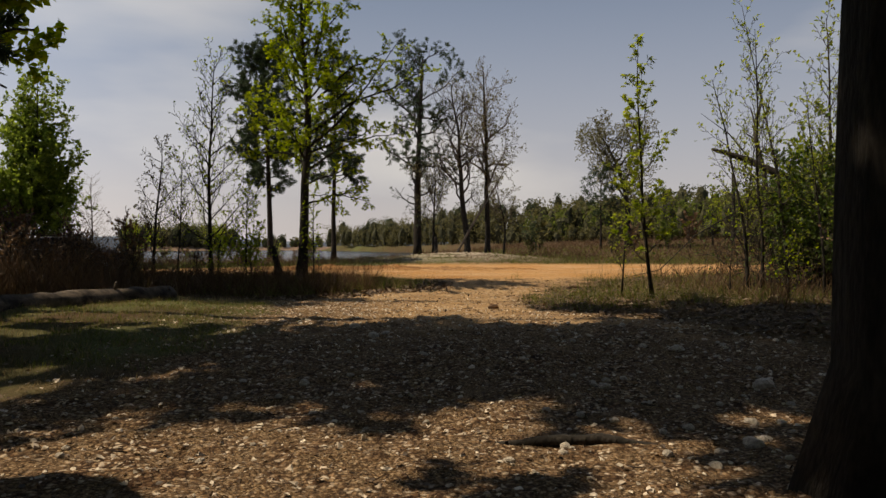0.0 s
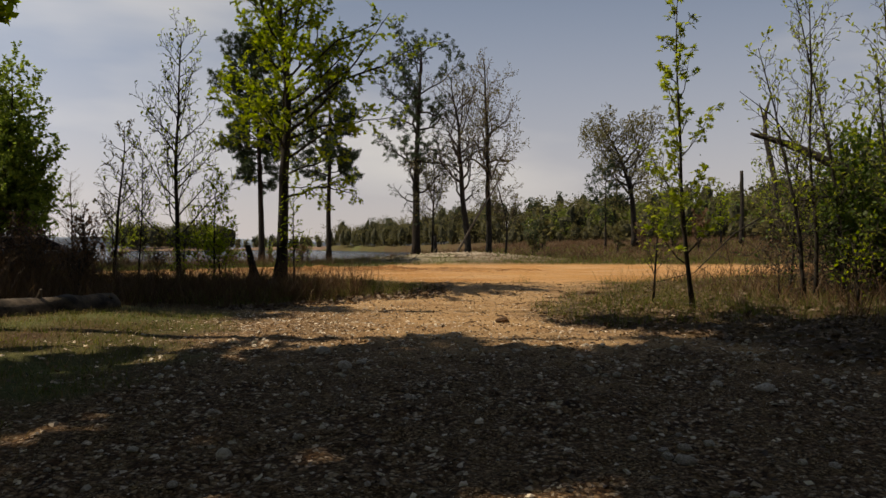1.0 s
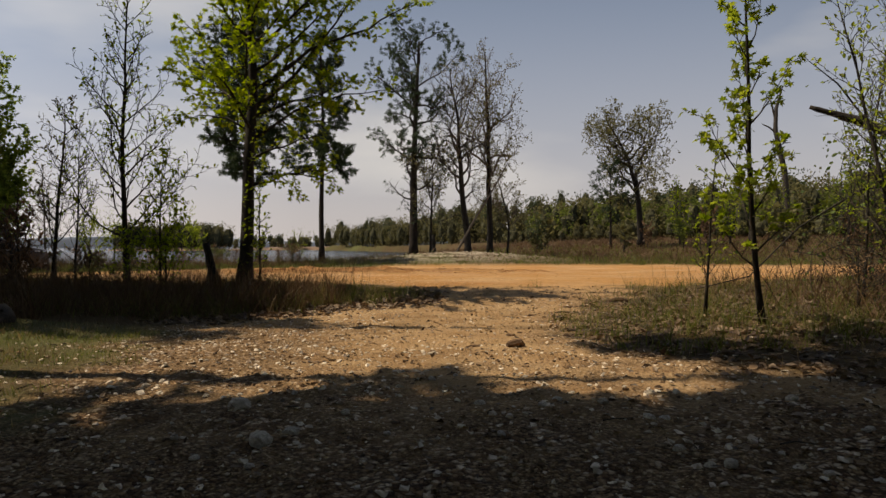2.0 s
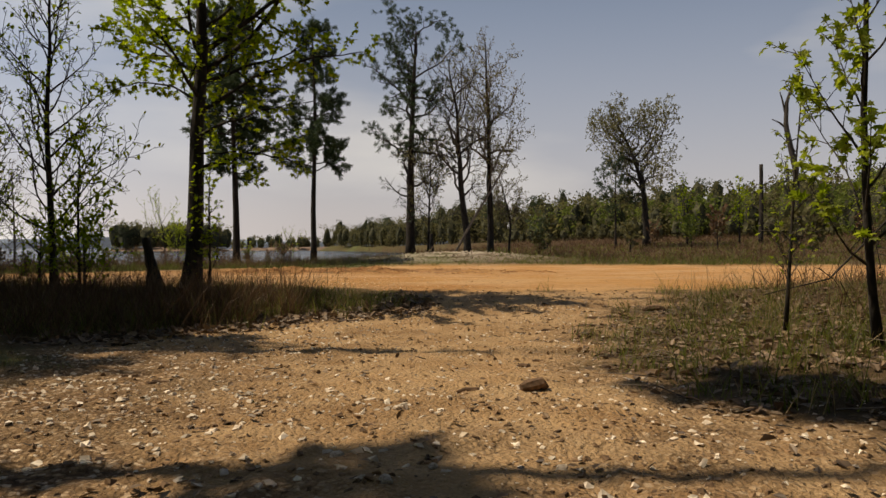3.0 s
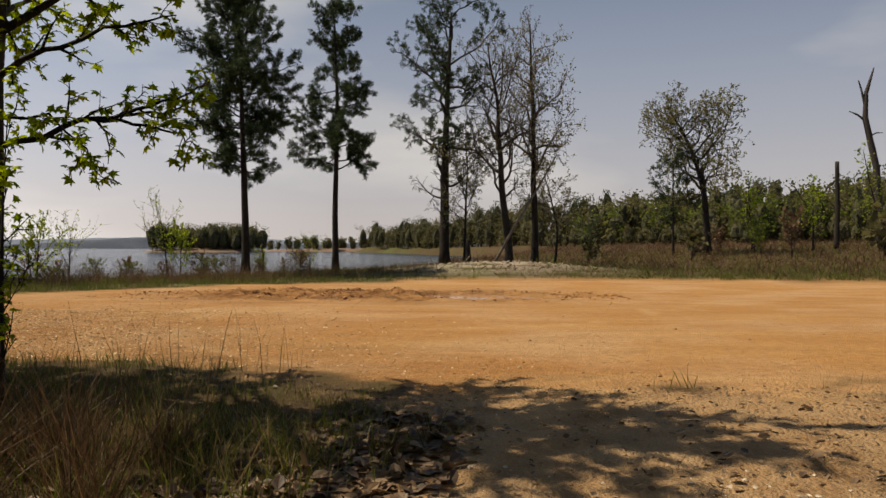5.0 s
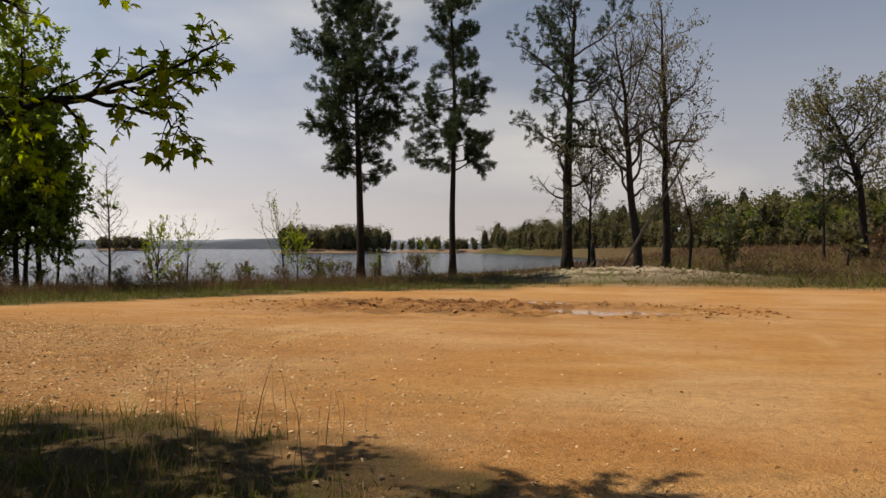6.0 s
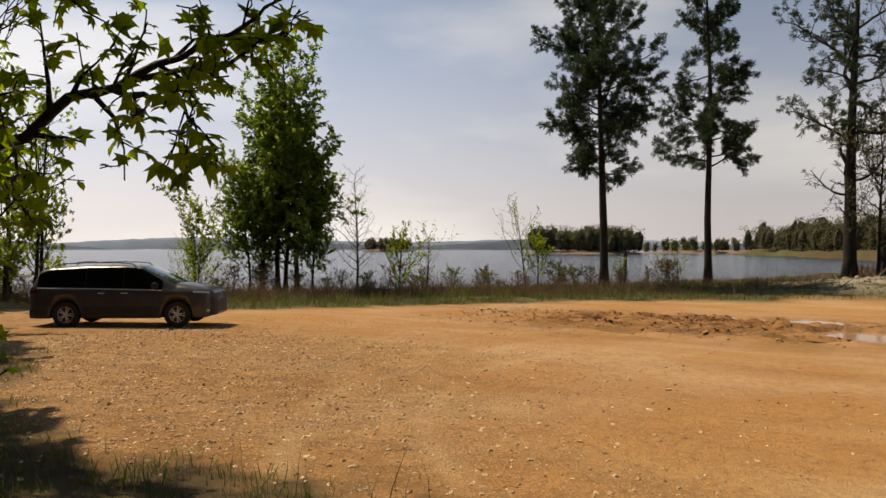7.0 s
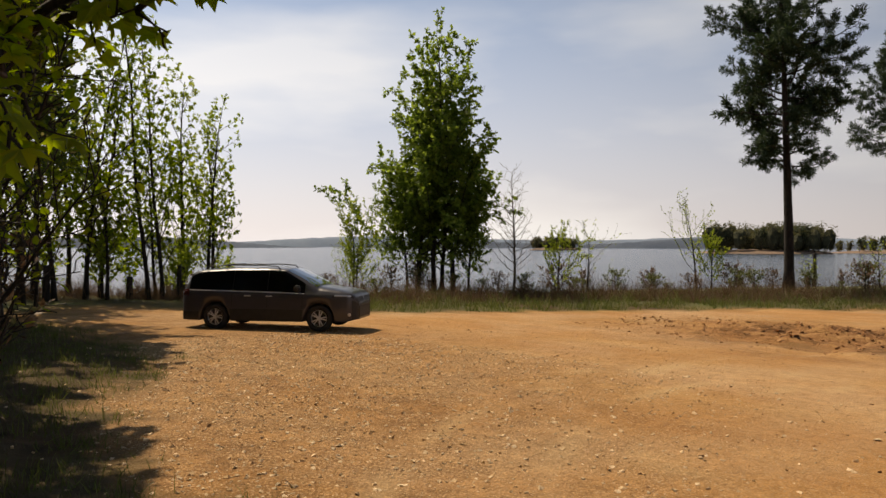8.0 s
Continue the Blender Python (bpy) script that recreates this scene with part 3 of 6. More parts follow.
    for pts, r in sp.boughs:
        limbs.append(Soup())
        fine = [np.array(pts[0], float)]
        for a, b in zip(pts[:-1], pts[1:]):
            for q in range(1, 5):
                fine.append(np.array(a) + (np.array(b) - np.array(a)) * q / 4 + rng.normal(size=3) * 0.018)
        fine = np.array(fine)
        limb(fine[0], None, float(np.linalg.norm(np.diff(fine, axis=0), axis=1).sum()), r, 1, limbs[-1], fine)
    return trunk, limbs, np.array(anchors).reshape(-1, 3), np.array(ways).reshape(-1, 3), rng


def tree(name, at, height, radius, spec, seed, label, group="", turn=0.0, sink=0.06, split=False, category="tree"):
    sp = Spec(**spec)
    x, y = at[0], at[1]
    root = thing(name, (x, y, ground_z(x, y) - sink), label, category, group, turn)
    trunk, limbs, anchors, ways, rng = grow(height, radius, sp, seed)
    trunk.make("trunk", sp.bark, root)
    if split:
        for s in limbs:
            s.make("limb", sp.twig or sp.bark, root)
    else:
        wood = Soup()
        for s in limbs:
            wood.v += s.v
            wood.f += [[i + wood.n for i in q] for q in s.f]
            wood.n += s.n
        if wood.n:
            wood.make("canopy_wood", sp.twig or sp.bark, root)
    if len(anchors) and sp.leaf_low:
        keep = (anchors[:, 2] > sp.leaf_low * height) | (rng.rand(len(anchors)) < sp.low_keep)
        anchors, ways = anchors[keep], ways[keep]
    if len(anchors) and sp.leaf is not None:
        v, f = scatter(sp.leaf[0], sp.leaf[1], anchors, frames_from(ways, rng, False), sp.leaf_size * rng.uniform(0.6, 1.3, len(anchors)))
        mesh_ob("crown", v, f, sp.foliage, root, "", False)
    return root


def plant(name, spots, radius, spec, seed, label, group, variants=3, category="tree", foliage=None):
    """Several alike trees: the first few are grown, the others copy them at their own size and turn."""
    grown = []
    for k, (x, y, h) in enumerate(spots):
        if k < variants:
            sp = dict(spec)
            if foliage:
                sp["foliage"] = foliage[k % len(foliage)]
            grown.append((tree(name, (x, y), h, radius, sp, seed + k, label, group, turn=50.0 * k, category=category), h))
        else:
            src, h0 = grown[k % variants]
            copy_thing(src, pose(x, y, ground_z(x, y) - 0.06, 0, 0, 67.0 * k + 20) @ Matrix.Scale(h / h0, 4))


def needle_tuft():
    r = np.random.RandomState(5)
    v, f = [], []
    for k in range(8):
        d = unit(np.array([r.normal() * 0.8, 0.75 + 0.25 * r.rand(), r.normal() * 0.8]))
        s = unit(np.cross(d, r.normal(size=3))) * 0.07
        b = len(v)
        v += [(0.0, 0.0, 0.0), tuple(d * 0.6 - s), tuple(d), tuple(d * 0.6 + s)]
        f.append([b, b + 1, b + 2, b + 3])
    return v, f


TUFT = needle_tuft()
PINE = dict(depth=2, kids=(40, 10), start=(0.38, 0.22), ratio=(0.18, 0.44), angle=(82, 46), up=(0.0, 0.03, 0.08), wob=(0.012, 0.16, 0.2), shape="pine", leaf=TUFT, leaf_size=0.36, leaf_gap=0.058, leaf_from=0.25, leaves_at=2, bark=M_BARK_PINE, twig=M_BARK, foliage=M_NEEDLE, sides=(10, 5, 4, 3), trunk_taper=0.78, leaf_up=0.25, limb_r=0.22)
GUM = dict(depth=3, kids=(30, 8, 5), start=(0.22, 0.15, 0.15), ratio=(0.36, 0.42, 0.42), angle=(62, 42, 45), up=(0.02, 0.06, 0.03, 0.0), leaf=LEAF_STAR, leaf_size=0.13, leaf_gap=0.06, leaf_from=0.1, foliage=M_LEAF, leaf_up=-0.25, leaves_at=2, limb_r=0.26)
BARE = dict(depth=3, kids=(24, 10, 7), start=(0.30, 0.2, 0.2), ratio=(0.36, 0.45, 0.5), angle=(48, 42, 42), up=(0.0, 0.08, 0.04, 0.02), wob=(0.06, 0.24, 0.30, 0.3), shape="round", leaf=LEAF_QUAD, leaf_size=0.19, leaf_gap=0.13, leaf_from=0.3, foliage=M_BUD, twig=M_TWIG, sides=(9, 5, 3, 3), min_r=0.012)
SAPLING = dict(depth=3, kids=(26, 7, 3), start=(0.14, 0.2, 0.2), ratio=(0.36, 0.38, 0.4), angle=(42, 38, 40), up=(0.02, 0.10, 0.06, 0.03), wob=(0.04, 0.12, 0.2, 0.2), leaf=LEAF_OVAL, leaf_size=0.075, leaf_gap=0.09, leaf_from=0.4, foliage=M_LEAF, bark=M_BARK, leaves_at=3, sides=(7, 4, 3, 3), min_r=0.007)
# ---- trees along the walk ----
tree("pine", (-16.7, 71.9), 19.6, 0.30, {**PINE, "kids": (50, 10), "start": (0.36, 0.22)}, 11, "tall dark pine with a bare lower trunk at the lot's edge", "lake pines")
tree("pine", (-11.8, 80.1), 21.4, 0.28, {**PINE, "kids": (38, 10), "ratio": (0.155, 0.44), "angle": (88, 44), "up": (0.0, -0.02, 0.08), "shape": "tier"}, 12, "tall dark pine with drooping lowest boughs at the lot's edge", "lake pines")
MIXED = {**PINE, "depth": 3, "kids": (26, 8, 4), "leaf_low": 0.46, "start": (0.20, 0.2, 0.2), "ratio": (0.24, 0.45, 0.45), "angle": (76, 48, 45), "wob": (0.015, 0.2, 0.25, 0.3), "up": (0, 0.06, 0.05, 0.03), "leaf_size": 0.36, "leaf_gap": 0.072, "leaves_at": 3, "limb_r": 0.24}
tree("tall_tree", (-3.0, 83.7), 22.6, 0.48, MIXED, 13, "tall dark-trunked pine with thin needles on the pale mound", "mound trees")
tree("slender_tree", (-1.4, 84.2), 11.0, 0.15, BARE, 14, "slender bare tree beside a taller trunk", "mound trees")
tree("bare_tree", (2.5, 81.6), 18.4, 0.38, {**BARE, "bark": M_BARK, "leaf_gap": 0.3}, 15, "bare dark tree with a few opening buds on the mound", "mound trees")
tree("bare_tree", (4.9, 86.1), 21.0, 0.36, {**BARE, "twig": M_TWIG_PALE, "ratio": (0.30, 0.45, 0.5)}, 16, "tall pale-twigged tree with tan buds on the mound", "mound trees")
tree("slender_tree", (6.8, 86.7), 9.5, 0.14, {**BARE, "twig": M_TWIG_PALE}, 17, "slender bare tree beside the tall pale-twigged one", "mound trees")
OAK = {**BARE, "kids": (26, 12, 8), "ratio": (0.42, 0.45, 0.5), "angle": (56, 42, 42), "up": (0, 0.03, 0.04, 0.02), "start": (0.36, 0.2, 0.2), "leaf_gap": 0.07, "leaf_size": 0.24, "trunk_taper": 0.9, "limb_r": 0.5, "lean": (0.02, 0)}
tree("oak", (27.0, 110.0), 18.4, 0.5, OAK, 18, "broad round-crowned oak with small olive leaves", turn=170.0)
tree("pine", (22.0, 106.0), 10.5, 0.17, {**PINE, "kids": (18, 6), "start": (0.4, 0.25), "ratio": (0.28, 0.4), "leaf_gap": 0.09}, 19, "small dark pine in front of the round-crowned oak")
BOUGHS = (
    (((0.0, 0.0, 2.6), (0.9, 0.1, 2.92), (1.55, 0.2, 3.08), (1.95, 0.40, 3.26), (2.3, 0.5, 3.44)), 0.045),
    (((1.5, 0.2, 3.05), (1.95, 0.5, 3.14), (2.25, 0.62, 3.32)), 0.022),
    (((1.2, 0.15, 3.0), (1.85, 0.0, 2.9), (2.25, -0.1, 2.78), (2.48, -0.18, 2.62)), 0.024),
    (((0.1, 0.0, 3.3), (0.9, -0.3, 3.62), (1.7, -0.2, 3.9), (2.2, -0.1, 4.0)), 0.045),
    (((0.1, 0.0, 3.0), (0.9, -0.2, 3.0), (1.4, -0.35, 2.6), (1.55, -0.4, 2.3)), 0.022),
    (((0.2, 0.0, 4.6), (1.3, 0.3, 5.6), (2.4, 0.3, 7.0), (3.4, 0.2, 8.4)), 0.07),
    (((0.3, 0.0, 3.9), (1.3, 0.3, 4.7), (2.6, 0.4, 5.1), (3.8, 0.5, 5.3)), 0.05),
    (((0.4, 0.0, 5.2), (1.7, 0.1, 6.2), (3.2, 0.2, 6.8), (4.5, 0.1, 7.5)), 0.07),
    (((0.6, 0.0, 6.4), (1.9, -0.5, 7.4), (3.3, -0.7, 7.9)), 0.05),
    (((0.3, 0.1, 4.0), (-0.5, 0.3, 4.5), (-1.3, 0.4, 4.6), (-1.9, 0.3, 4.3)), 0.035),
)
gum = tree("sweetgum", (-5.06, 26.45), 11.9, 0.19, {**GUM, "lean": (0.10, 0.0), "boughs": BOUGHS, "leaf_low": 0.36, "low_keep": 0.6, "start": (0.32, 0.15, 0.15), "ratio": (0.32, 0.42, 0.42), "kids": (34, 9, 6), "leaf_gap": 0.036, "leaf_size": 0.108}, 21, "leafy sweetgum with star-shaped new leaves beside the track", split=True)
vr = np.random.RandomState(4)
vh = vr.uniform(0.2, 6.0, 320)
va = vr.uniform(0, 6.28, 320)
vp = np.stack([0.1 * vh + (0.2 - 0.012 * vh) * np.cos(va), (0.2 - 0.012 * vh) * np.sin(va), vh], 1)
vv, vf = scatter(LEAF_STAR[0], LEAF_STAR[1], vp, frames_from(np.stack([np.cos(va), np.sin(va), -0.3 + 0 * va], 1) + vr.normal(size=(320, 3)) * 0.4, vr, False), 0.085 * vr.uniform(0.6, 1.3, 320))
mesh_ob("climbing_vine", vv, vf, M_LEAF, gum, "green vine leaves climbing the trunk", False)
tree("sapling", (-8.6, 27.7), 7.9, 0.09, {**SAPLING, "kids": (38, 9, 4), "angle": (50, 42, 42), "leaf_gap": 0.05, "leaf_size": 0.11, "min_r": 0.009, "foliage": M_LEAF}, 22, "tall bare sapling with sparse opening buds", "left saplings", split=True)
tree("sapling", (-11.1, 28.6), 5.2, 0.07, {**SAPLING, "kids": (26, 8, 3), "angle": (50, 42, 42), "leaf_gap": 0.08, "leaf_size": 0.10, "min_r": 0.009, "foliage": M_BUD}, 23, "small bare sapling with dark buds", "left saplings", split=True)
tree("sapling", (-6.5, 24.5), 3.3, 0.035, {**SAPLING, "kids": (24, 7, 3), "leaf_gap": 0.04, "leaf_size": 0.095, "leaves_at": 2}, 24, "low sapling with a few young leaves", "left saplings")
tree("sapling", (-9.3, 26.2), 4.2, 0.035, SAPLING, 124, "thin sapling with a few young leaves among weeds", "left saplings")
tree("sapling", (-4.55, 26.1), 3.0, 0.032, {**SAPLING, "kids": (16, 5, 2), "ratio": (0.26, 0.38, 0.4), "leaf": LEAF_STAR, "leaf_size": 0.09}, 25, "low sapling against the sweetgum's trunk", "left saplings")
SPRING = {**SAPLING, "leaf": LEAF_STAR, "leaf_size": 0.12, "foliage": M_LEAF_LIGHT, "leaf_gap": 0.07, "kids": (22, 6, 3), "twig": M_TWIG, "ratio": (0.27, 0.38, 0.4)}
tree("sapling", (5.29, 19.1), 6.3, 0.055, {**SPRING, "lean": (-0.17, 0), "up": (0.0, 0.10, 0.06, 0.03), "leaf_gap": 0.035, "leaf_size": 0.125, "leaves_at": 2}, 26, "slim sapling with bright young leaves beside the track", "right saplings", split=True)
tree("sapling", (4.8, 20.4), 3.5, 0.03, {**SPRING, "kids": (16, 5, 2), "leaf_size": 0.08, "leaf_gap": 0.06}, 27, "thin low sapling with few young leaves", "right saplings", split=True)
THICKET = {**SPRING, "leaf": LEAF_OVAL, "leaf_size": 0.10, "kids": (26, 7, 2), "leaf_gap": 0.035, "sides": (6, 3, 3, 3)}
plant("sapling", [(8.3, 20.5, 6.2), (9.2, 21.8, 7.6), (10.3, 22.6, 8.8), (10.8, 20.6, 8.4), (11.8, 23.2, 9.0), (9.8, 19.4, 5.5), (12.4, 21.0, 8.0), (9.4, 23.6, 6.0), (13.6, 22.0, 8.2), (11.2, 18.6, 5.0), (14.6, 20.0, 7.0)], 0.055, THICKET, 30, "slender sapling with young leaves in a thicket", "thicket saplings", 4)
M_LEAF_OLIVE = leaf_material("leaf_olive", (0.10, 0.145, 0.026), (0.26, 0.32, 0.065), 0.66, 0.3)
COTTON = {**GUM, "leaf": LEAF_QUAD, "leaf_size": 0.25, "leaf_gap": 0.042, "kids": (38, 8, 2), "sides": (7, 4, 3, 3), "shape": "cone", "start": (0.11, 0.15, 0.15), "ratio": (0.44, 0.42, 0.45), "angle": (52, 42, 42), "up": (0.0, 0.07, 0.05, 0), "foliage": M_LEAF_OLIVE, "wob": (0.03, 0.12, 0.2, 0.25)}
plant("cottonwood", [(-32.0, 57.6, 14.4), (-31.2, 58.4, 12.6), (-32.9, 57.2, 11.6), (-33.9, 57.2, 8.0), (-30.4, 58.9, 6.6), (-32.3, 58.6, 10.5)], 0.16, COTTON, 40, "dense leafy waterside tree in a close clump", "waterside clump", 3)
GROVE = {**SPRING, "leaf": LEAF_QUAD, "leaf_size": 0.15, "leaf_gap": 0.009, "kids": (24, 6, 2), "sides": (7, 3, 3, 3), "start": (0.09, 0.2, 0.2), "ratio": (0.33, 0.42, 0.4), "foliage": M_LEAF}
spots = [(-33.5, 40.9, 13.5), (-35.5, 43.6, 10.5), (-36.5, 45.4, 9.6), (-37.2, 46.2, 9.4), (-33.0, 38.0, 12.0), (-32.5, 36.6, 13.0), (-31.2, 35.0, 14.0), (-34.5, 39.2, 10.0), (-30.0, 32.6, 13.0), (-27.5, 31.0, 12.5), (-34.0, 41.8, 12.6), (-36, 38.4, 11.0), (-32.0, 33.4, 12.0), (-25.0, 29.4, 12.0), (-29.0, 30.0, 11.0), (-22.0, 27.6, 11.0), (-31.0, 31.0, 12.0), (-34.5, 36.5, 12.0), (-27.6, 32.2, 9.5), (-24.8, 30.8, 8.5), (-30.2, 35.2, 8.5), (-32.8, 38.8, 8.0), (-22.8, 29.0, 8.5), (-35.5, 42.2, 7.5)]
plant("grove_tree", spots, 0.11, GROVE, 60, "slender tree with yellow-green new leaves by the lake", "lakeside grove", 5, foliage=(M_LEAF, M_LEAF_LIGHT))
tree("bare_tree", (-28.6, 60.9), 7.4, 0.09, {**SAPLING, "leaf": None, "twig": M_TWIG_PALE, "bark": M_TWIG_PALE, "kids": (40, 6, 3), "angle": (60, 40, 40)}, 80, "leafless pale young tree by the water")
MARGIN = {**COTTON, "leaf_size": 0.2, "leaf_gap": 0.05, "start": (0.3, 0.15, 0.15), "ratio": (0.34, 0.42, 0.45), "shape": "round", "foliage": M_LEAF_DEEP}
plant("margin_tree", [(-25.6, 32.2, 11.0), (-24.4, 30.8, 12.5), (-22.6, 29.6, 12.0), (-20.4, 28.4, 11.0)], 0.15, MARGIN, 86, "leafy dark green tree shading the lot's margin", "margin trees", 2)
# shade trees beside the start of the track
SHADE = {**GUM, "sides": (9, 3, 3, 3), "start": (0.5, 0.2, 0.2), "kids": (22, 8, 3), "leaf": LEAF_QUAD, "leaf_size": 0.5, "leaf_gap": 0.09, "shape": "round", "ratio": (0.23, 0.42, 0.45), "wob": (0.02, 0.12, 0.2, 0.25)}
tree("big_tree", (3.34, 5.4), 14.0, 0.56, {**SHADE, "ratio": (0.2, 0.42, 0.45), "wob": (0.008, 0.12, 0.2, 0.25), "start": (0.6, 0.2, 0.2), "flare": 1.5, "trunk_taper": 0.7, "leaf_gap": 0.16}, 90, "thick dark-barked trunk with flared roots beside the track")
# Mostly unseen trees, inferred from the ground's shade and placed to cast it.
plant("shade_tree", [(-8.9, 11.6, 18.5), (-12.4, 11.7, 19.0), (-6.4, 3.2, 17.0), (-17.4, 26.7, 14.0), (-20.5, 28.4, 12.5), (-23.4, 32.0, 12.0), (-21.0, 26.2, 13.0), (-25.5, 29.6, 12.0), (-17.3, 23.2, 20.0), (-17.0, 24.8, 19.0)], 0.3, SHADE, 91, "tall leafy tree that shades the stony track", "shade trees", 2)
HIGH = {**SHADE, "start": (0.6, 0.2, 0.2), "ratio": (0.22, 0.42, 0.45), "leaf_gap": 0.075}
plant("shade_tree", [(-8.6, 10.5, 23.0)], 0.32, HIGH, 95, "tall leafy tree with a high crown over the track", "shade trees", 1)
plant("shade_tree", [(-4.0, 4.3, 19.0), (-8.2, 11.0, 22.0)], 0.32, {**HIGH, "ratio": (0.18, 0.42, 0.45), "leaf_gap": 0.15}, 96, "tall thinly leaved tree with a high crown over the track", "shade trees", 1)
plant("shade_tree", [(-10.6, 14.9, 27.0)], 0.22, {**HIGH, "start": (0.72, 0.2, 0.2), "ratio": (0.14, 0.42, 0.45), "lean": (0.16, 0.03)}, 98, "very tall slim tree with a small high crown", "shade trees", 1)
tree("dead_topped_pine", (-14.2, 20.6), 25.5, 0.36, {**PINE, "start": (0.2, 0.25), "end": 0.64, "kids": (32, 8), "ratio": (0.14, 0.4), "trunk_taper": 0.6}, 97, "tall pine with low boughs and a bare top")
# Two unseen crowns are stretched sideways to shape the shade on the track.
for ob in list(scene.objects):
    if ob.name in ("shade_tree", "shade_tree.001"):
        ob.scale = (1.65, 0.56, 1.0)
# ---- woods, islands and hills beyond the water ----
def ball():
    bm = bmesh.new()
    bmesh.ops.create_icosphere(bm, subdivisions=2, radius=1.0)
    v, f = [tuple(q.co) for q in bm.verts], [[c.index for c in q.verts] for q in bm.faces]
    bm.free()
    return v, f


BALL = ball()


# Solid filler for the crowns; their inner shade is put into its dark colour.
M_SHADED_CORE = material("inner_foliage", (0.035, 0.036, 0.016), (0.07, 0.068, 0.03), 0.35, 0.95, 0.0, 2.5, 0.5)


def woods(name, spots, label, seed, mats=(M_WOOD_FAR,), leaf=0.9, per=150, low=0.05, core=0.5, flat=1.0):
    """A stand of trees: each crown is a loose heap of uneven lobes of leaves round a solid core, coloured dark as inner
    shade.
    """
    rng = np.random.RandomState(seed)
    trunks = Soup()
    wher, sizes, cores, radii = [], [], [], []
    for x, y, z, h, w in spots:
        trunks.tube([(x, y, z - 0.5), (x, y, z + h * 0.8)], [0.16, 0.05], 4, False)
        k = int(per * rng.uniform(0.7, 1.25))
        m = 9
        g = (np.arange(m) + rng.rand(m)) / m
        swell = w * (0.16 + 0.34 * np.sin(math.pi * (0.22 + 0.52 * g)))
        az = rng.uniform(0, 6.28, m)
        off = swell * rng.uniform(0.1, 0.8, m)
        c = np.stack([x + off * np.cos(az), y + off * np.sin(az), z + h * (low + (0.93 - low) * g)], 1)
        r = (swell * rng.uniform(0.40, 0.75, m))[:, None] * np.array([1.0, 1.0, 0.7 * flat])
        pick = rng.randint(0, m, k)
        d = rng.normal(size=(k, 3))
        d /= np.linalg.norm(d, axis=1)[:, None]
        wher.append(c[pick] + d * r[pick] * rng.uniform(0.15, 1.2, (k, 1)) ** 0.6)
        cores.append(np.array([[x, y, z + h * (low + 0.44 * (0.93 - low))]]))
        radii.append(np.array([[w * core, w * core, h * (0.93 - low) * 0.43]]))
        sizes.append(leaf * rng.uniform(0.5, 1.3, k))
    wher = np.concatenate(wher)
    v, f = scatter(LEAF_QUAD[0], LEAF_QUAD[1], wher, frames_from(rng.normal(size=wher.shape), rng), np.concatenate(sizes))
    ob = tagged(mesh_ob(name, v, f, mats[0], None, "", False), label, "woods", kind="stuff")
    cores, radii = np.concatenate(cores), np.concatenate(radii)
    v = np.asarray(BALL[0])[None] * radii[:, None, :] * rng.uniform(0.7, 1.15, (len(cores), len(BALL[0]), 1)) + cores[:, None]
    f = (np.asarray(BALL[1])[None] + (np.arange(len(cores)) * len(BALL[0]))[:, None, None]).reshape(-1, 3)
    mesh_ob("inner_foliage", v.reshape(-1, 3), f, M_SHADED_CORE, ob, "", False)
    trunks.make("trunk_stand", M_BARK, ob)
    return ob


def belt(n, seed, x0, x1, fy0, fy1, h0, h1, wide=1.0):
    rng = np.random.RandomState(seed)
    out = []
    while len(out) < n:
        x = rng.uniform(x0, x1)
        y = rng.uniform(fy0(x), fy1(x))
        if signed(SHORE, np.array([x]), np.array([y]))[0] < 4:
            continue
        h = rng.uniform(h0, h1) * (1.0 + 0.55 * float(step01(35, 120, np.array(x))) + 0.35 * float(step01(150, 260, np.array(y))))
        out.append((x, y, ground_z(x, y), h, h * rng.uniform(0.6, 0.95) * wide))
    return out


front = lambda x: float(np.interp(x, [-80, -40, -5, 8, 14, 40, 80, 130, 200], [405, 350, 255, 200, 172, 145, 120, 105, 90]))
woods("woods_broadleaf", belt(480, 1, -80, 190, lambda x: front(x), lambda x: front(x) + 50, 6, 9.5), "mixed spring woods on the rise beyond the field", 2, (M_WOOD_FAR,), 0.6, 300, core=0.2)
woods("woods_green", belt(220, 6, 20, 190, lambda x: front(x) - 6, lambda x: front(x) + 30, 4.5, 8), "fresh green trees along the woods' edge", 7, (M_WOOD_GREEN,), 0.52, 280, core=0.2)
woods("woods_pine", belt(110, 3, -80, 190, lambda x: front(x) + 14, lambda x: front(x) + 70, 8, 11.5, 0.55), "dark pines standing above the far woods", 4, (M_WOOD_PINE,), 0.5, 240, 0.45, core=0.25, flat=0.7)
woods("undergrowth", belt(360, 9, -80, 190, lambda x: front(x) - 12, lambda x: front(x) + 6, 2, 4.5), "low brushy growth before the woods", 10, (M_WOOD_FAR,), 0.4, 90, core=0.3)


# Unseen woods round the start, added to hold back the sky's fill light.
behind = []
rb = np.random.RandomState(12)
while len(behind) < 210:
    x, y = rb.uniform(-45, 45), rb.uniform(-34, 16)
    if -7 < x < 6.5 and y > -5 or (abs(x) < 0.75 * y + 5 and y > 2) or (abs(x) < 4 and y > -14):
        continue
    behind.append((x, y, ground_z(x, y), rb.uniform(9, 15) * (1.4 if x > 3 or y < -8 else 1.0), rb.uniform(5, 7.5)))
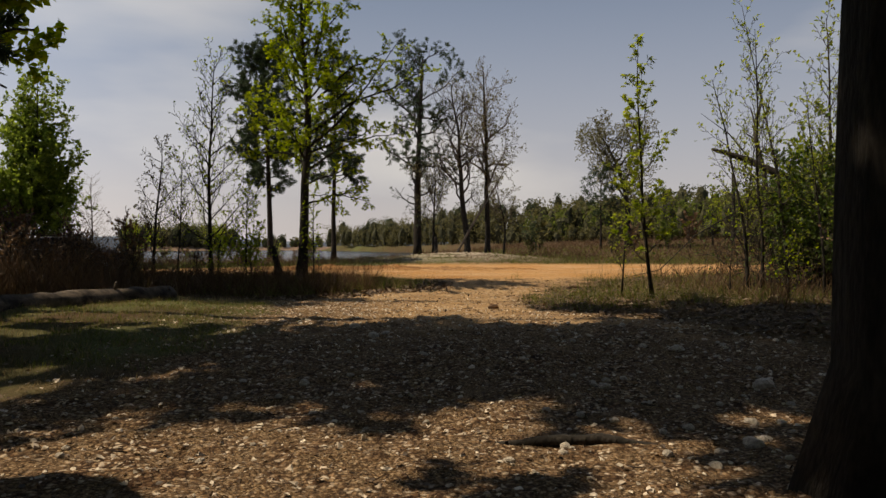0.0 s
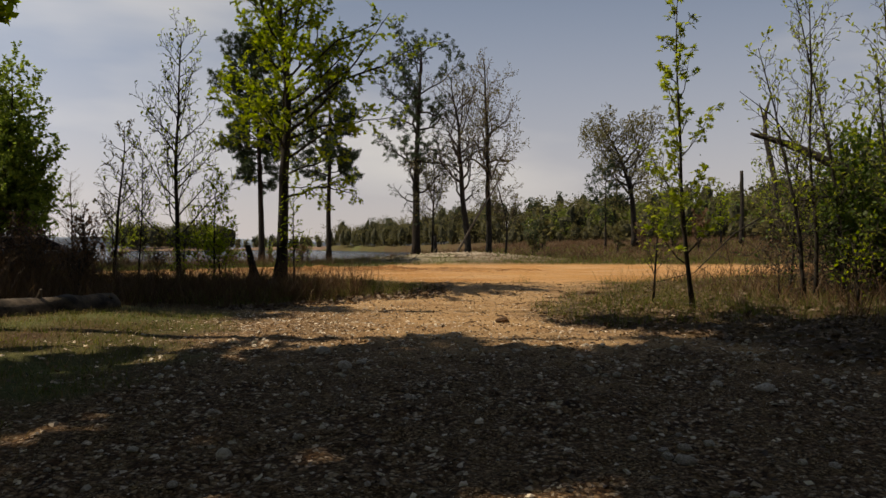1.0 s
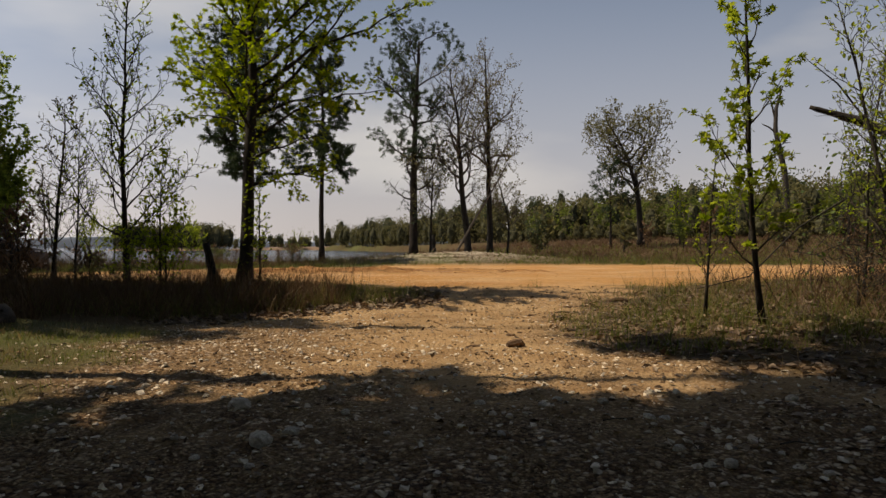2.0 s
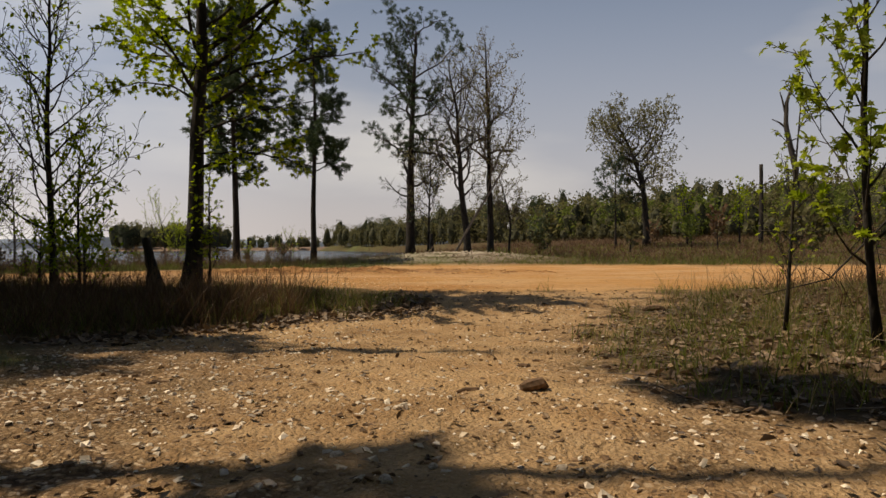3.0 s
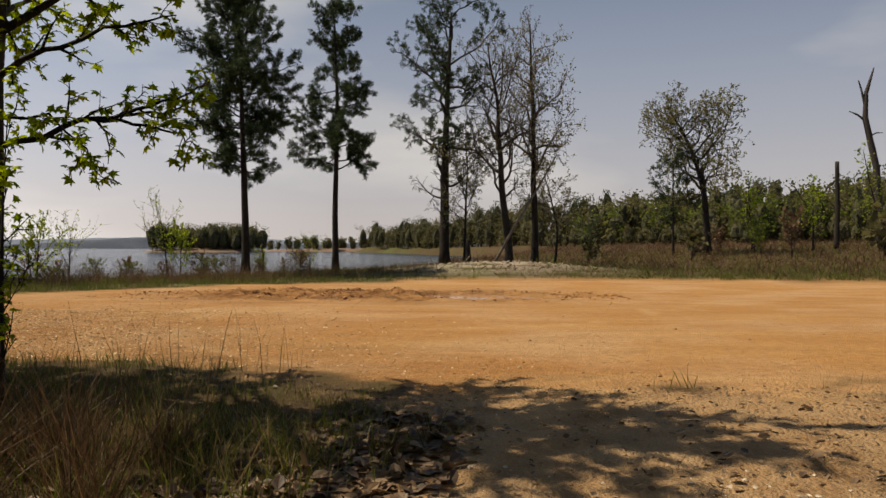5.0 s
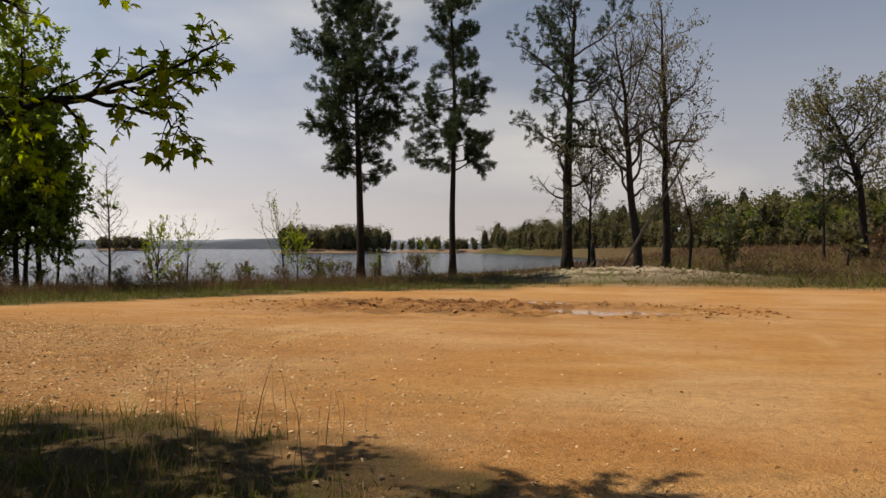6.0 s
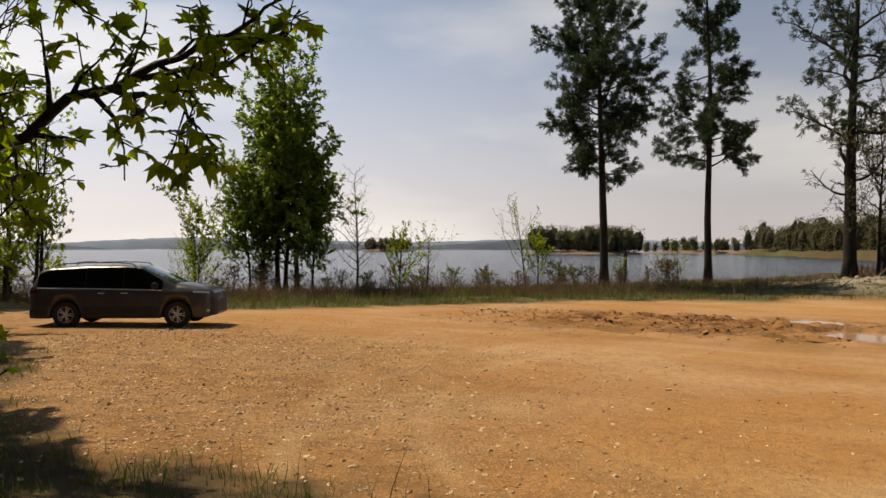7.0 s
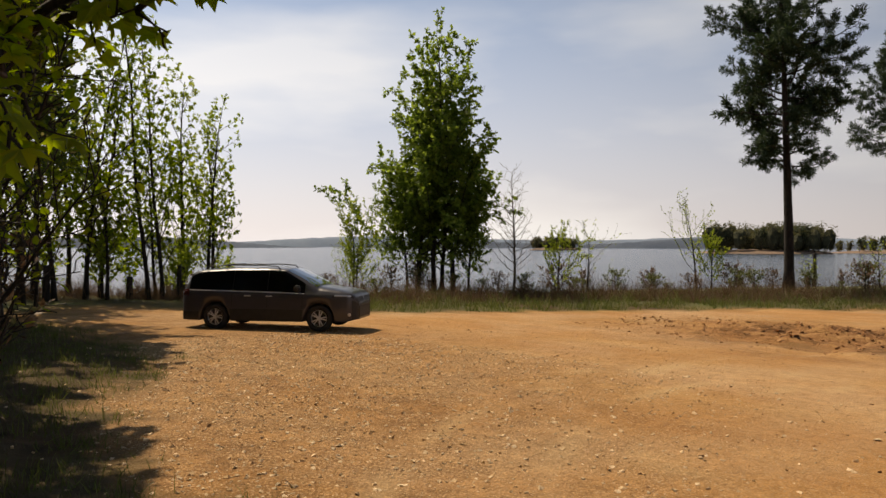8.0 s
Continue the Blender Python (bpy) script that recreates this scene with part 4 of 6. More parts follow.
woods("woods_behind", behind, "unseen leafy woods round the start, added to block sky light", 13, (M_LEAF_DEEP,), 1.1, 260, 0.1, core=0.48)


def island(name, cx, cy, rx, ry, seed, n, h0, h1, label):
    rng = np.random.RandomState(seed)
    ring = 40
    v = [(cx, cy, WATER + 2.2)]
    f = []
    for s, z in ((0.7, 1.6), (0.96, 0.5), (1.02, -1.0)):
        for j in range(ring):
            a = j * 2 * math.pi / ring
            q = s * (1 + 0.08 * math.sin(3 * a + seed))
            v.append((cx + rx * q * math.cos(a), cy + ry * q * math.sin(a), WATER + z))
    for j in range(ring):
        f.append([0, 1 + j, 1 + (j + 1) % ring])
        for q in range(2):
            a, b = 1 + q * ring, 1 + (q + 1) * ring
            f.append([a + j, b + j, b + (j + 1) % ring, a + (j + 1) % ring])
    base = tagged(mesh_ob(name, v, f, M_SHORE), label, "island", kind="structure")
    spots = []
    for _ in range(n):
        a, s = rng.uniform(0, 6.28), math.sqrt(rng.rand()) * 0.92
        h = rng.uniform(h0, h1)
        spots.append((cx + rx * s * math.cos(a), cy + ry * s * math.sin(a), WATER + 1.0, h, h * 0.62))
    woods(name + "_woods", spots[: n * 2 // 3], "green woods covering an island", seed + 1, (M_WOOD_FAR,), 0.8, 240, core=0.34)
    woods(name + "_pines", spots[n * 2 // 3:], "dark pines on an island", seed + 2, (M_WOOD_PINE,), 0.7, 200, 0.42, core=0.24, flat=0.6)


M_SHORE = material("shore_clay", (0.17, 0.115, 0.078), (0.26, 0.175, 0.12), 0.1, 0.95, 0.2, 2)
island("island", -146.0, 412.0, 33.0, 22.0, 5, 90, 11, 16, "low wooded island with a clay shore")
island("islet", -405.0, 596.0, 27.0, 18.0, 8, 50, 8, 13, "small far wooded island")
island("long_point", -75.0, 470.0, 60.0, 18.0, 15, 50, 5, 9, "long low wooded point on the far shore")


def ridge(name, dist, a0, a1, h, seed, mat, label):
    rng = np.random.RandomState(seed)
    n = 260
    v, f = [], []
    for i in range(n + 1):
        a = radians(a0 + (a1 - a0) * i / n)
        top = h * (0.42 + 0.33 * math.sin(i * 0.09 + seed) * math.cos(i * 0.041 + seed * 2) + 0.22 * math.sin(i * 0.023 + 1.3 * seed)) + 0.05 * h * rng.rand()
        for d, z in ((dist, -1.0), (dist + 30, top * 0.75), (dist + 60, top), (dist + 300, -1.0)):
            v.append((-d * math.sin(a), 25 + d * math.cos(a), z))
    for i in range(n):
        for q in range(3):
            b = i * 4 + q
            f.append([b, b + 4, b + 5, b + 1])
    return tagged(mesh_ob(name, v, f, mat), label, "hills", kind="structure")


# Distance haze is painted into both hill colours, palest on the far ridge.
M_HILL = material("haze_tinted_hill", (0.052, 0.070, 0.104), (0.078, 0.098, 0.135), 0.02, 1.0, 0.0, 0.2, 0.12)
M_HILL_FAR = material("haze_tinted_far_hill", (0.17, 0.215, 0.285), (0.20, 0.245, 0.31), 0.02, 1.0, 0.0, 0.2, 0.06)
ridge("backdrop_near_hills", 1250, -2, 105, 30, 2, M_HILL, "wooded hills across the lake, tinted blue-grey for haze")
ridge("backdrop_far_hills", 2300, -30, 120, 46, 5, M_HILL_FAR, "skyline hills painted pale blue for haze")
# ---- parked minivan; x runs forward, y to its left ----
M_PAINT = material("metallic_grey_paint", (0.058, 0.056, 0.062), (0.070, 0.067, 0.074), 1.5, 0.3, 0.0, 300, 0.08, metal=0.25)
M_PAINT.node_tree.nodes["Principled BSDF"].inputs["Coat Weight"].default_value = 0.18
M_GLASS = plain("tinted_glass", (0.004, 0.004, 0.005), 0.08, 0.0, 0.0)
M_GLASS.node_tree.nodes["Principled BSDF"].inputs["Specular IOR Level"].default_value = 0.12
M_PAINT.node_tree.nodes["Principled BSDF"].inputs["Specular IOR Level"].default_value = 0.3
M_SCREEN = plain("windscreen_glass", (0.02, 0.025, 0.028), 0.04, 0.0, 0.8)
M_BLACK = material("black_plastic", (0.012, 0.012, 0.012), (0.022, 0.021, 0.02), 6, 0.6, 0.1, 120, 0.15)
M_RUBBER = material("tyre_rubber", (0.014, 0.013, 0.012), (0.03, 0.026, 0.022), 9, 0.9, 0.3, 90, 0.2)
M_ALLOY = plain("alloy", (0.62, 0.62, 0.63), 0.5, 0.35)
M_TRIM = plain("bright_trim", (0.62, 0.63, 0.65), 0.35, 0.3)
M_LAMP = plain("lamp_glass", (0.5, 0.52, 0.55), 0.06, 0.3, 1.0)
M_TAIL = plain("tail_lamp", (0.07, 0.006, 0.006), 0.15, 0.0, 1.0)
AXLES, WHEEL_R = (1.56, -1.50), 0.365
TOP_X = [-2.585, -2.55, -2.48, -2.30, -2.05, -1.0, 0.0, 0.52, 1.0, 1.48, 1.8, 2.15, 2.40, 2.52, 2.585]
TOP_Z = [0.62, 0.98, 1.22, 1.60, 1.67, 1.735, 1.745, 1.71, 1.49, 1.23, 1.19, 1.135, 1.07, 0.99, 0.80]
WIDE_X = [-2.585, -2.52, -2.35, -2.0, -1.0, 1.0, 1.8, 2.15, 2.35, 2.48, 2.55, 2.585]
WIDE_Y = [0.74, 0.87, 0.95, 0.985, 0.995, 0.995, 0.985, 0.95, 0.89, 0.80, 0.70, 0.56]


def van_section(x):
    zr, w = float(np.interp(x, TOP_X, TOP_Z)), float(np.interp(x, WIDE_X, WIDE_Y))
    hood = float(step01(0.75, 1.5, np.array(x)))
    tail = float(step01(-2.3, -2.56, np.array(x)))
    zb = min(1.05 - 0.02 * x, zr - 0.05)
    wr = (0.72 + (w * 0.84 - 0.72) * max(hood, tail))
    floor = 0.25 + 0.07 * float(step01(2.2, 2.585, np.array(x)))
    arch = floor
    for a in AXLES:
        if abs(x - a) < 0.43:
            arch = max(arch, 0.345 + math.sqrt(0.43 ** 2 - (x - a) ** 2))
    low = min(max(0.62, arch + 0.05), zb - 0.06)
    return [(0, floor), (w * 0.70, floor), (w * 0.72, arch), (w * 0.975, arch), (w, min(arch + 0.05, low)), (w * 1.0, low), (w * 0.985, (low + zb) / 2 + 0.05), (w * 0.975, zb - 0.025), (w * 0.955, zb),
            (w * 0.955 + (wr + 0.05 - w * 0.955) * 0.5, zb + (zr - 0.12 - zb) * 0.5 if zr - zb > 0.2 else zb + (zr - zb) * 0.3),
            (wr + 0.045, zr - 0.12 if zr - zb > 0.2 else zb + (zr - zb) * 0.5), (wr - 0.02, zr - 0.045 if zr - zb > 0.2 else zb + (zr - zb) * 0.75), (wr * 0.6, zr - 0.012), (0, zr)]


van = thing("minivan", (-19.27, 38.23, ground_z(-19.27, 38.23) + 0.02), "dark grey minivan parked on the clay lot", "car", turn=34.0)
xs = sorted(set(np.round(np.concatenate([np.linspace(-2.585, 2.585, 90), [-2.585, 2.585]]), 3)))
shell = Soup()
for side in (1, -1):
    rows = np.array([[(x, side * y, z) for y, z in van_section(x)] for x in xs])
    m = rows.shape[1]
    fs = []
    for i in range(len(xs) - 1):
        for j in range(m - 1):
            q = [i * m + j, (i + 1) * m + j, (i + 1) * m + j + 1, i * m + j + 1]
            fs.append(q if side > 0 else q[::-1])
    for i in (0, len(xs) - 1):
        q = [i * m + j for j in range(m)]
        fs.append(q if (side > 0) == (i == 0) else q[::-1])
    shell.add(rows.reshape(-1, 3), fs)
body = shell.make("body", M_PAINT, van)


def skin(name, mat, x0, x1, j0, j1, lift=0.006, label="", sides=(1, -1), cut=None, parent=None):
    """A panel laid a few millimetres over the body's skin between two section points."""
    made = []
    for side in sides:
        s = Soup()
        st = np.linspace(x0, x1, 24)
        rows = []
        for x in st:
            sec = van_section(float(x))
            k0, k1 = j0, j1
            if cut:
                k0, k1 = cut(float(x))
            prof = []
            for t in np.linspace(k0, k1, 7):
                i = min(int(t), len(sec) - 2)
                a, b = np.array(sec[i]), np.array(sec[i + 1])
                p = a + (b - a) * (t - i)
                nrm = unit(np.array([b[1] - a[1], -(b[0] - a[0])]))
                prof.append((x, side * (p[0] + nrm[0] * lift), p[1] + nrm[1] * lift))
            rows.append(prof)
        v = np.array(rows)
        f = [[i * 7 + j, (i + 1) * 7 + j, (i + 1) * 7 + j + 1, i * 7 + j + 1] for i in range(23) for j in range(6)]
        s.add(v.reshape(-1, 3), f if side > 0 else [q[::-1] for q in f])
        made.append(s.make(name, mat, parent or van, label))
    return made


skin("side_window", M_GLASS, -2.30, -0.985, 8.12, 10.5, label="dark tinted rear window", cut=lambda x: (8.12, 10.5 if x > -2.0 else 10.5 - (-2.0 - x) * 2.2))
skin("side_window", M_GLASS, -0.975, 0.045, 8.12, 10.6, label="dark tinted sliding door window")
skin("side_window", M_GLASS, 0.055, 1.14, 8.12, 10.6, label="dark front door window", cut=lambda x: (8.12, 10.6 if x < 0.55 else 10.6 - (x - 0.55) * 1.2))
for sgn in (1, -1):
    sw = Soup()
    st = np.linspace(0.55, 1.45, 12)
    rows = []
    for x in st:
        sec = van_section(float(x))
        half = sec[11][0] - 0.01
        for t in np.linspace(0, 1, 6):
            y = t * half
            z = np.interp(y, [0, sec[12][0], sec[11][0]], [sec[13][1], sec[12][1], sec[11][1]])
            rows.append((x + 0.004, sgn * y, z + 0.008))
    sw.add(np.array(rows), [[i * 6 + j, (i + 1) * 6 + j, (i + 1) * 6 + j + 1, i * 6 + j + 1][::-sgn] for i in range(11) for j in range(5)])
    sw.make("windscreen", M_SCREEN, van, "half of the raked windscreen")
skin("belt_strip", M_TRIM, -2.40, 1.14, 7.7, 8.08, 0.010, "thin chrome strip under the side windows")
skin("sill_trim", M_BLACK, -1.04, 1.10, 3.2, 4.9, 0.006, "black lower sill")
for x0 in (-1.0, 0.05, 1.08):
    skin("door_gap", M_BLACK, x0, x0 + 0.012, 5.0, 7.7, 0.003)
skin("headlight", M_LAMP, 2.00, 2.44, 6.75, 7.6, 0.014, "narrow swept headlight")
skin("headlight_surround", M_BLACK, 1.94, 2.50, 6.6, 7.75, 0.007)
skin("grille", M_BLACK, 2.46, 2.584, 3.2, 6.0, 0.010, "dark wide lower grille")
bm = bmesh.new()
bmesh.ops.create_cube(bm, size=1.0, matrix=Matrix.Translation((2.583, 0, 0.53)) @ Matrix.Diagonal((0.03, 1.08, 0.32, 1)))
bmesh.ops.bevel(bm, geom=bm.edges[:], offset=0.01, segments=2, affect="EDGES")
part("front_grille", bm, M_BLACK, van, "black front grille")
skin("nose_mask", M_BLACK, 2.535, 2.584, 7.9, 12.9, 0.006, "black upper grille band")
skin("tail_light", M_TAIL, -2.52, -2.30, 6.2, 8.2, 0.01, "red tail lamp")
skin("rear_bumper", M_BLACK, -2.57, -1.98, 3.3, 4.6, 0.006)


def ring(r_out, r_in, wide, parent, mat, name, label="", seg=36):
    s = Soup()
    prof = [(r_in, -wide / 2), (r_out - 0.03, -wide / 2), (r_out, -wide / 2 + 0.035), (r_out, wide / 2 - 0.035), (r_out - 0.03, wide / 2), (r_in, wide / 2)]
    v, f = [], []
    for k in range(seg):
        a = k * 2 * math.pi / seg
        v += [(r * math.cos(a), w, r * math.sin(a)) for r, w in prof]
    for k in range(seg):
        for j in range(6):
            f.append([k * 6 + j, k * 6 + (j + 1) % 6, ((k + 1) % seg) * 6 + (j + 1) % 6, ((k + 1) % seg) * 6 + j])
    s.add(v, f)
    return s.make(name, mat, parent, label)


for ax in AXLES:
    for sgn in (1, -1):
        wheel = ring(WHEEL_R, 0.235, 0.235, van, M_RUBBER, "wheel", "black tyre on a silver alloy rim")
        wheel.location = (ax, sgn * 0.865, WHEEL_R - 0.01)
        ring(0.245, 0.215, 0.2, wheel, M_ALLOY, "rim")
        bm = bmesh.new()
        bmesh.ops.create_cone(bm, cap_ends=True, segments=20, radius1=0.065, radius2=0.055, depth=0.05, matrix=pose(0, sgn * 0.09, 0, 90))
        for k in range(10):
            ang = 72 * (k // 2) + (-11 if k % 2 else 11)
            bmesh.ops.create_cube(bm, size=1.0, matrix=Matrix.Translation((0, sgn * 0.09, 0)) @ Matrix.Rotation(radians(ang), 4, "Y") @ Matrix.Translation((0.135, 0, 0)) @ Matrix.Diagonal((0.19, 0.025, 0.030, 1)))
        part("spokes_disc", bm, M_ALLOY, wheel, "five twin spokes and hub")
        bm = bmesh.new()
        bmesh.ops.create_cone(bm, cap_ends=True, segments=24, radius1=0.225, radius2=0.225, depth=0.02, matrix=pose(0, sgn * 0.03, 0, 90))
        part("brake_disc", bm, M_BLACK, wheel)
for sgn in (1, -1):
    rail = Soup()
    rail.tube([(-1.9, sgn * 0.69, 1.70), (-1.8, sgn * 0.69, 1.765), (-1.0, sgn * 0.69, 1.80), (-0.1, sgn * 0.69, 1.80), (0.25, sgn * 0.69, 1.77), (0.35, sgn * 0.69, 1.69)], [0.016] * 6, 6)
    rail.make("roof_rail", M_BLACK, van, "black roof rail")
    bm = bmesh.new()
    bmesh.ops.create_cube(bm, size=1.0, matrix=Matrix.Translation((0.98, sgn * 1.09, 1.17)) @ Matrix.Diagonal((0.16, 0.24, 0.19, 1)))
    bmesh.ops.bevel(bm, geom=bm.edges[:], offset=0.04, segments=3, affect="EDGES")
    bmesh.ops.create_cube(bm, size=1.0, matrix=Matrix.Translation((0.98, sgn * 0.97, 1.09)) @ Matrix.Diagonal((0.07, 0.1, 0.05, 1)))
    part("mirror", bm, M_BLACK, van, "wing mirror")
    for hx in (-0.16, -0.80):
        bm = bmesh.new()
        bmesh.ops.create_cube(bm, size=1.0, matrix=Matrix.Translation((hx + 0.28, sgn * 0.995, 0.955)) @ Matrix.Diagonal((0.2, 0.035, 0.03, 1)))
        bmesh.ops.bevel(bm, geom=bm.edges[:], offset=0.01, segments=2, affect="EDGES")
        part("door_handle", bm, M_TRIM, van, "chrome door handle")
    bm = bmesh.new()
    bmesh.ops.create_icosphere(bm, subdivisions=2, radius=0.05, matrix=Matrix.Translation((2.40, sgn * 0.865, 0.46)))
    part("fog_lamp", bm, M_TRIM, van, "small round fog lamp")
for hx in (-1.3, -0.4):
    bar = Soup()
    bar.tube([(hx, -0.69, 1.80), (hx, 0, 1.815), (hx, 0.69, 1.80)], [0.018] * 3, 6)
    bar.make("cross_bar", M_BLACK, van, "black roof cross bar")
# ---- ground cover ----
STONE_V = [(-0.8, -0.7, -0.6), (0.8, -0.8, -0.6), (0.9, 0.7, -0.6), (-0.7, 0.8, -0.6), (-0.55, -0.5, 0.6), (0.5, -0.6, 0.7), (0.6, 0.5, 0.6), (-0.5, 0.55, 0.75)]
STONE_F = [[0, 1, 5, 4], [1, 2, 6, 5], [2, 3, 7, 6], [3, 0, 4, 7], [4, 5, 6, 7]]


def sample(n, box, keep, seed):
    rng = np.random.RandomState(seed)
    xs_, ys_ = np.zeros(0), np.zeros(0)
    for _ in range(40):
        x, y = rng.uniform(box[0], box[1], n * 2), rng.uniform(box[2], box[3], n * 2)
        ok = keep(x, y) > rng.rand(n * 2)
        xs_, ys_ = np.concatenate([xs_, x[ok]]), np.concatenate([ys_, y[ok]])
        if len(xs_) >= n:
            break
    xs_, ys_ = xs_[:n], ys_[:n]
    return np.stack([xs_, ys_, land(xs_, ys_)], 1), rng


def stones(name, n, box, keep, s0, s1, seed, mat, label, power=2.5):
    p, rng = sample(n, box, keep, seed)
    n = len(p)
    size = s0 + (s1 - s0) * rng.rand(n) ** power
    sc = size[:, None] * rng.uniform([0.7, 0.7, 0.28], [1.3, 1.3, 0.52], (n, 3))
    up = np.tile([0.0, 0.0, 1.0], (n, 1)) + rng.normal(size=(n, 3)) * 0.25
    r = frames_from(up, rng)[:, :, [0, 2, 1]]
    p[:, 2] += sc[:, 2] * 0.25
    v, f = scatter(STONE_V, STONE_F, p, r, sc)
    k = len(STONE_V)
    v = v.reshape(n, k, 3)
    v += (rng.normal(size=(n, k, 3)) * 0.2) * size[:, None, None]
    return tagged(mesh_ob(name, v.reshape(-1, 3), f, mat, None, "", False), label, "stones", kind="stuff")


def in_track(x, y):
    return step01(-0.4, 0.6, signed(TRACK, x, y) + 0.5 * waves(x, y, 21, 2.2))


def in_lot(x, y):
    return step01(-0.4, 0.6, signed(LOT, x, y) + 0.5 * waves(x, y, 21, 2.2))


def off_ways(x, y):
    return (1 - in_track(x, y)) * (1 - in_lot(x, y))


def off_puddles(x, y):
    q = [((x - cx) / rx) ** 2 + ((y - cy) / ry) ** 2 > 1.5 for cx, cy, rx, ry, level in PUDDLES]
    return (q[0] & q[1]) * 1.0


M_CHIP = material("tan_chip", (0.20, 0.12, 0.06), (0.40, 0.26, 0.14), 5, 0.9, 0.4, 40, 0.2, random_tint=0.3, islands=True)
M_PEBBLE = material("brown_pebble", (0.08, 0.046, 0.025), (0.26, 0.16, 0.085), 5, 0.9, 0.4, 40, 0.2, random_tint=0.45, islands=True)
stones("gravel", 11000, (-5.4, 6.2, 3.0, 16.5), lambda x, y: np.clip(in_track(x, y) + 0.25, 0, 1), 0.006, 0.03, 1, M_PEBBLE, "brown gravel bedded in the track")
stones("pale_gravel", 8000, (-5.6, 6.4, 3.0, 17), lambda x, y: np.clip(in_track(x, y) + 0.35, 0, 1), 0.006, 0.04, 2, M_PALE, "pale loose stones on the shaded track", 3.0)
stones("sand_gravel", 3600, (-5.0, 4.5, 16, 25), lambda x, y: in_track(x, y) * (0.35 + 0.65 * (x < -1)), 0.005, 0.03, 3, M_PALE, "small pale stones on the sandy track", 3)
stones("brown_chips", 3000, (-5.0, 5.5, 16, 28), in_track, 0.005, 0.034, 4, M_CHIP, "brown chips on the sandy track", 3)
stones("lot_pebbles", 14000, (-18, 1, 27.5, 39), lambda x, y: in_lot(x, y) * (1 - step01(-9, 3, x + 0.6 * (y - 28))) + 0.04, 0.006, 0.036, 5, material("tan_pebble", (0.50, 0.32, 0.16), (0.74, 0.56, 0.36), 5, 0.9, 0.3, 40, 0.2, random_tint=0.3, islands=True), "pale pebbles on the clay lot", 3.4)
stones("lot_clods", 2600, (-18, 9, 27.5, 44), lambda x, y: in_lot(x, y) * (0.15 + 0.85 * (1 - step01(-8, 6, x + 0.5 * (y - 28)))), 0.006, 0.032, 6, material("clay_clod", (0.20, 0.10, 0.042), (0.40, 0.22, 0.095), 5, 0.95, 0.4, 40, 0.2, random_tint=0.3, islands=True), "brown clay crumbs on the lot", 3)
stones("mud_clods", 3600, (-15, 6, 44.5, 53.5), lambda x, y: np.exp(-(((x + 4) / 8.5) ** 2 + ((y - 49.2) / 2.6) ** 2)) * off_puddles(x, y), 0.012, 0.075, 7, material("mud_clod", (0.27, 0.125, 0.046), (0.45, 0.235, 0.092), 4, 0.95, 0.6, 20, 0.3, random_tint=0.25, islands=True), "churned red-brown mud clods", 2)
stones("mound_stones", 420, (-8, 13, 70.5, 78), lambda x, y: np.exp(-(((x - 1.5) / 7.0) ** 2 + ((y - 74) / 3.0) ** 2)), 0.02, 0.16, 8, M_STONE, "pale rubble on the spoil mound", 2.5)


def rock_mesh(seed):
    rng = np.random.RandomState(seed)
    bm = bmesh.new()
    bmesh.ops.create_icosphere(bm, subdivisions=2, radius=1.0)
    for v in bm.verts:
        d = v.co.normalized()
        q = 1 + 0.30 * noise.noise(d * 1.4 + Vector((seed * 3.1, 0, 0))) + 0.12 * noise.noise(d * 4 + Vector((0, seed, 0)))
        v.co = Vector((d.x * q, d.y * q * 0.8, max(d.z * q * 0.62, -0.35)))
    me = bpy.data.meshes.new("rock")
    bm.to_mesh(me)
    bm.free()
    me.materials.append(M_ROCK)
    return me


ROCKS = [rock_mesh(k) for k in range(6)]
rr = np.random.RandomState(3)
spots = [(2.75, 6.7, 0.13), (2.95, 6.95, 0.09), (3.9, 9.2, 0.16), (1.95, 9.2, 0.11), (-1.74, 9.3, 0.10), (-1.18, 12.4, 0.13), (-1.0, 12.6, 0.09), (3.44, 11.2, 0.12), (3.0, 11.4, 0.09), (0.46, 13.5, 0.07), (2.2, 6.1, 0.08), (1.9, 6.4, 0.07), (2.4, 7.4, 0.08), (3.1, 7.6, 0.1), (-1.6, 13.4, 0.14), (2.6, 5.6, 0.08)]
spots += [(rr.uniform(0.8, 5.5), rr.uniform(6, 14.5), rr.uniform(0.03, 0.075)) for _ in range(90)] + [(rr.uniform(-4, 1), rr.uniform(6, 15), rr.uniform(0.028, 0.06)) for _ in range(60)]
for k, (x, y, s) in enumerate(spots):
    s *= 0.85
    ob = new("rock", ROCKS[k % 6])
    ob.matrix_world = pose(x, y, ground_z(x, y) + s * 0.12, rr.uniform(-12, 12), rr.uniform(-12, 12), rr.uniform(0, 360)) @ Matrix.Diagonal((s, s, s, 1))
    tagged(ob, "pale angular rock lying on the shaded gravel", "rock", "loose rocks")


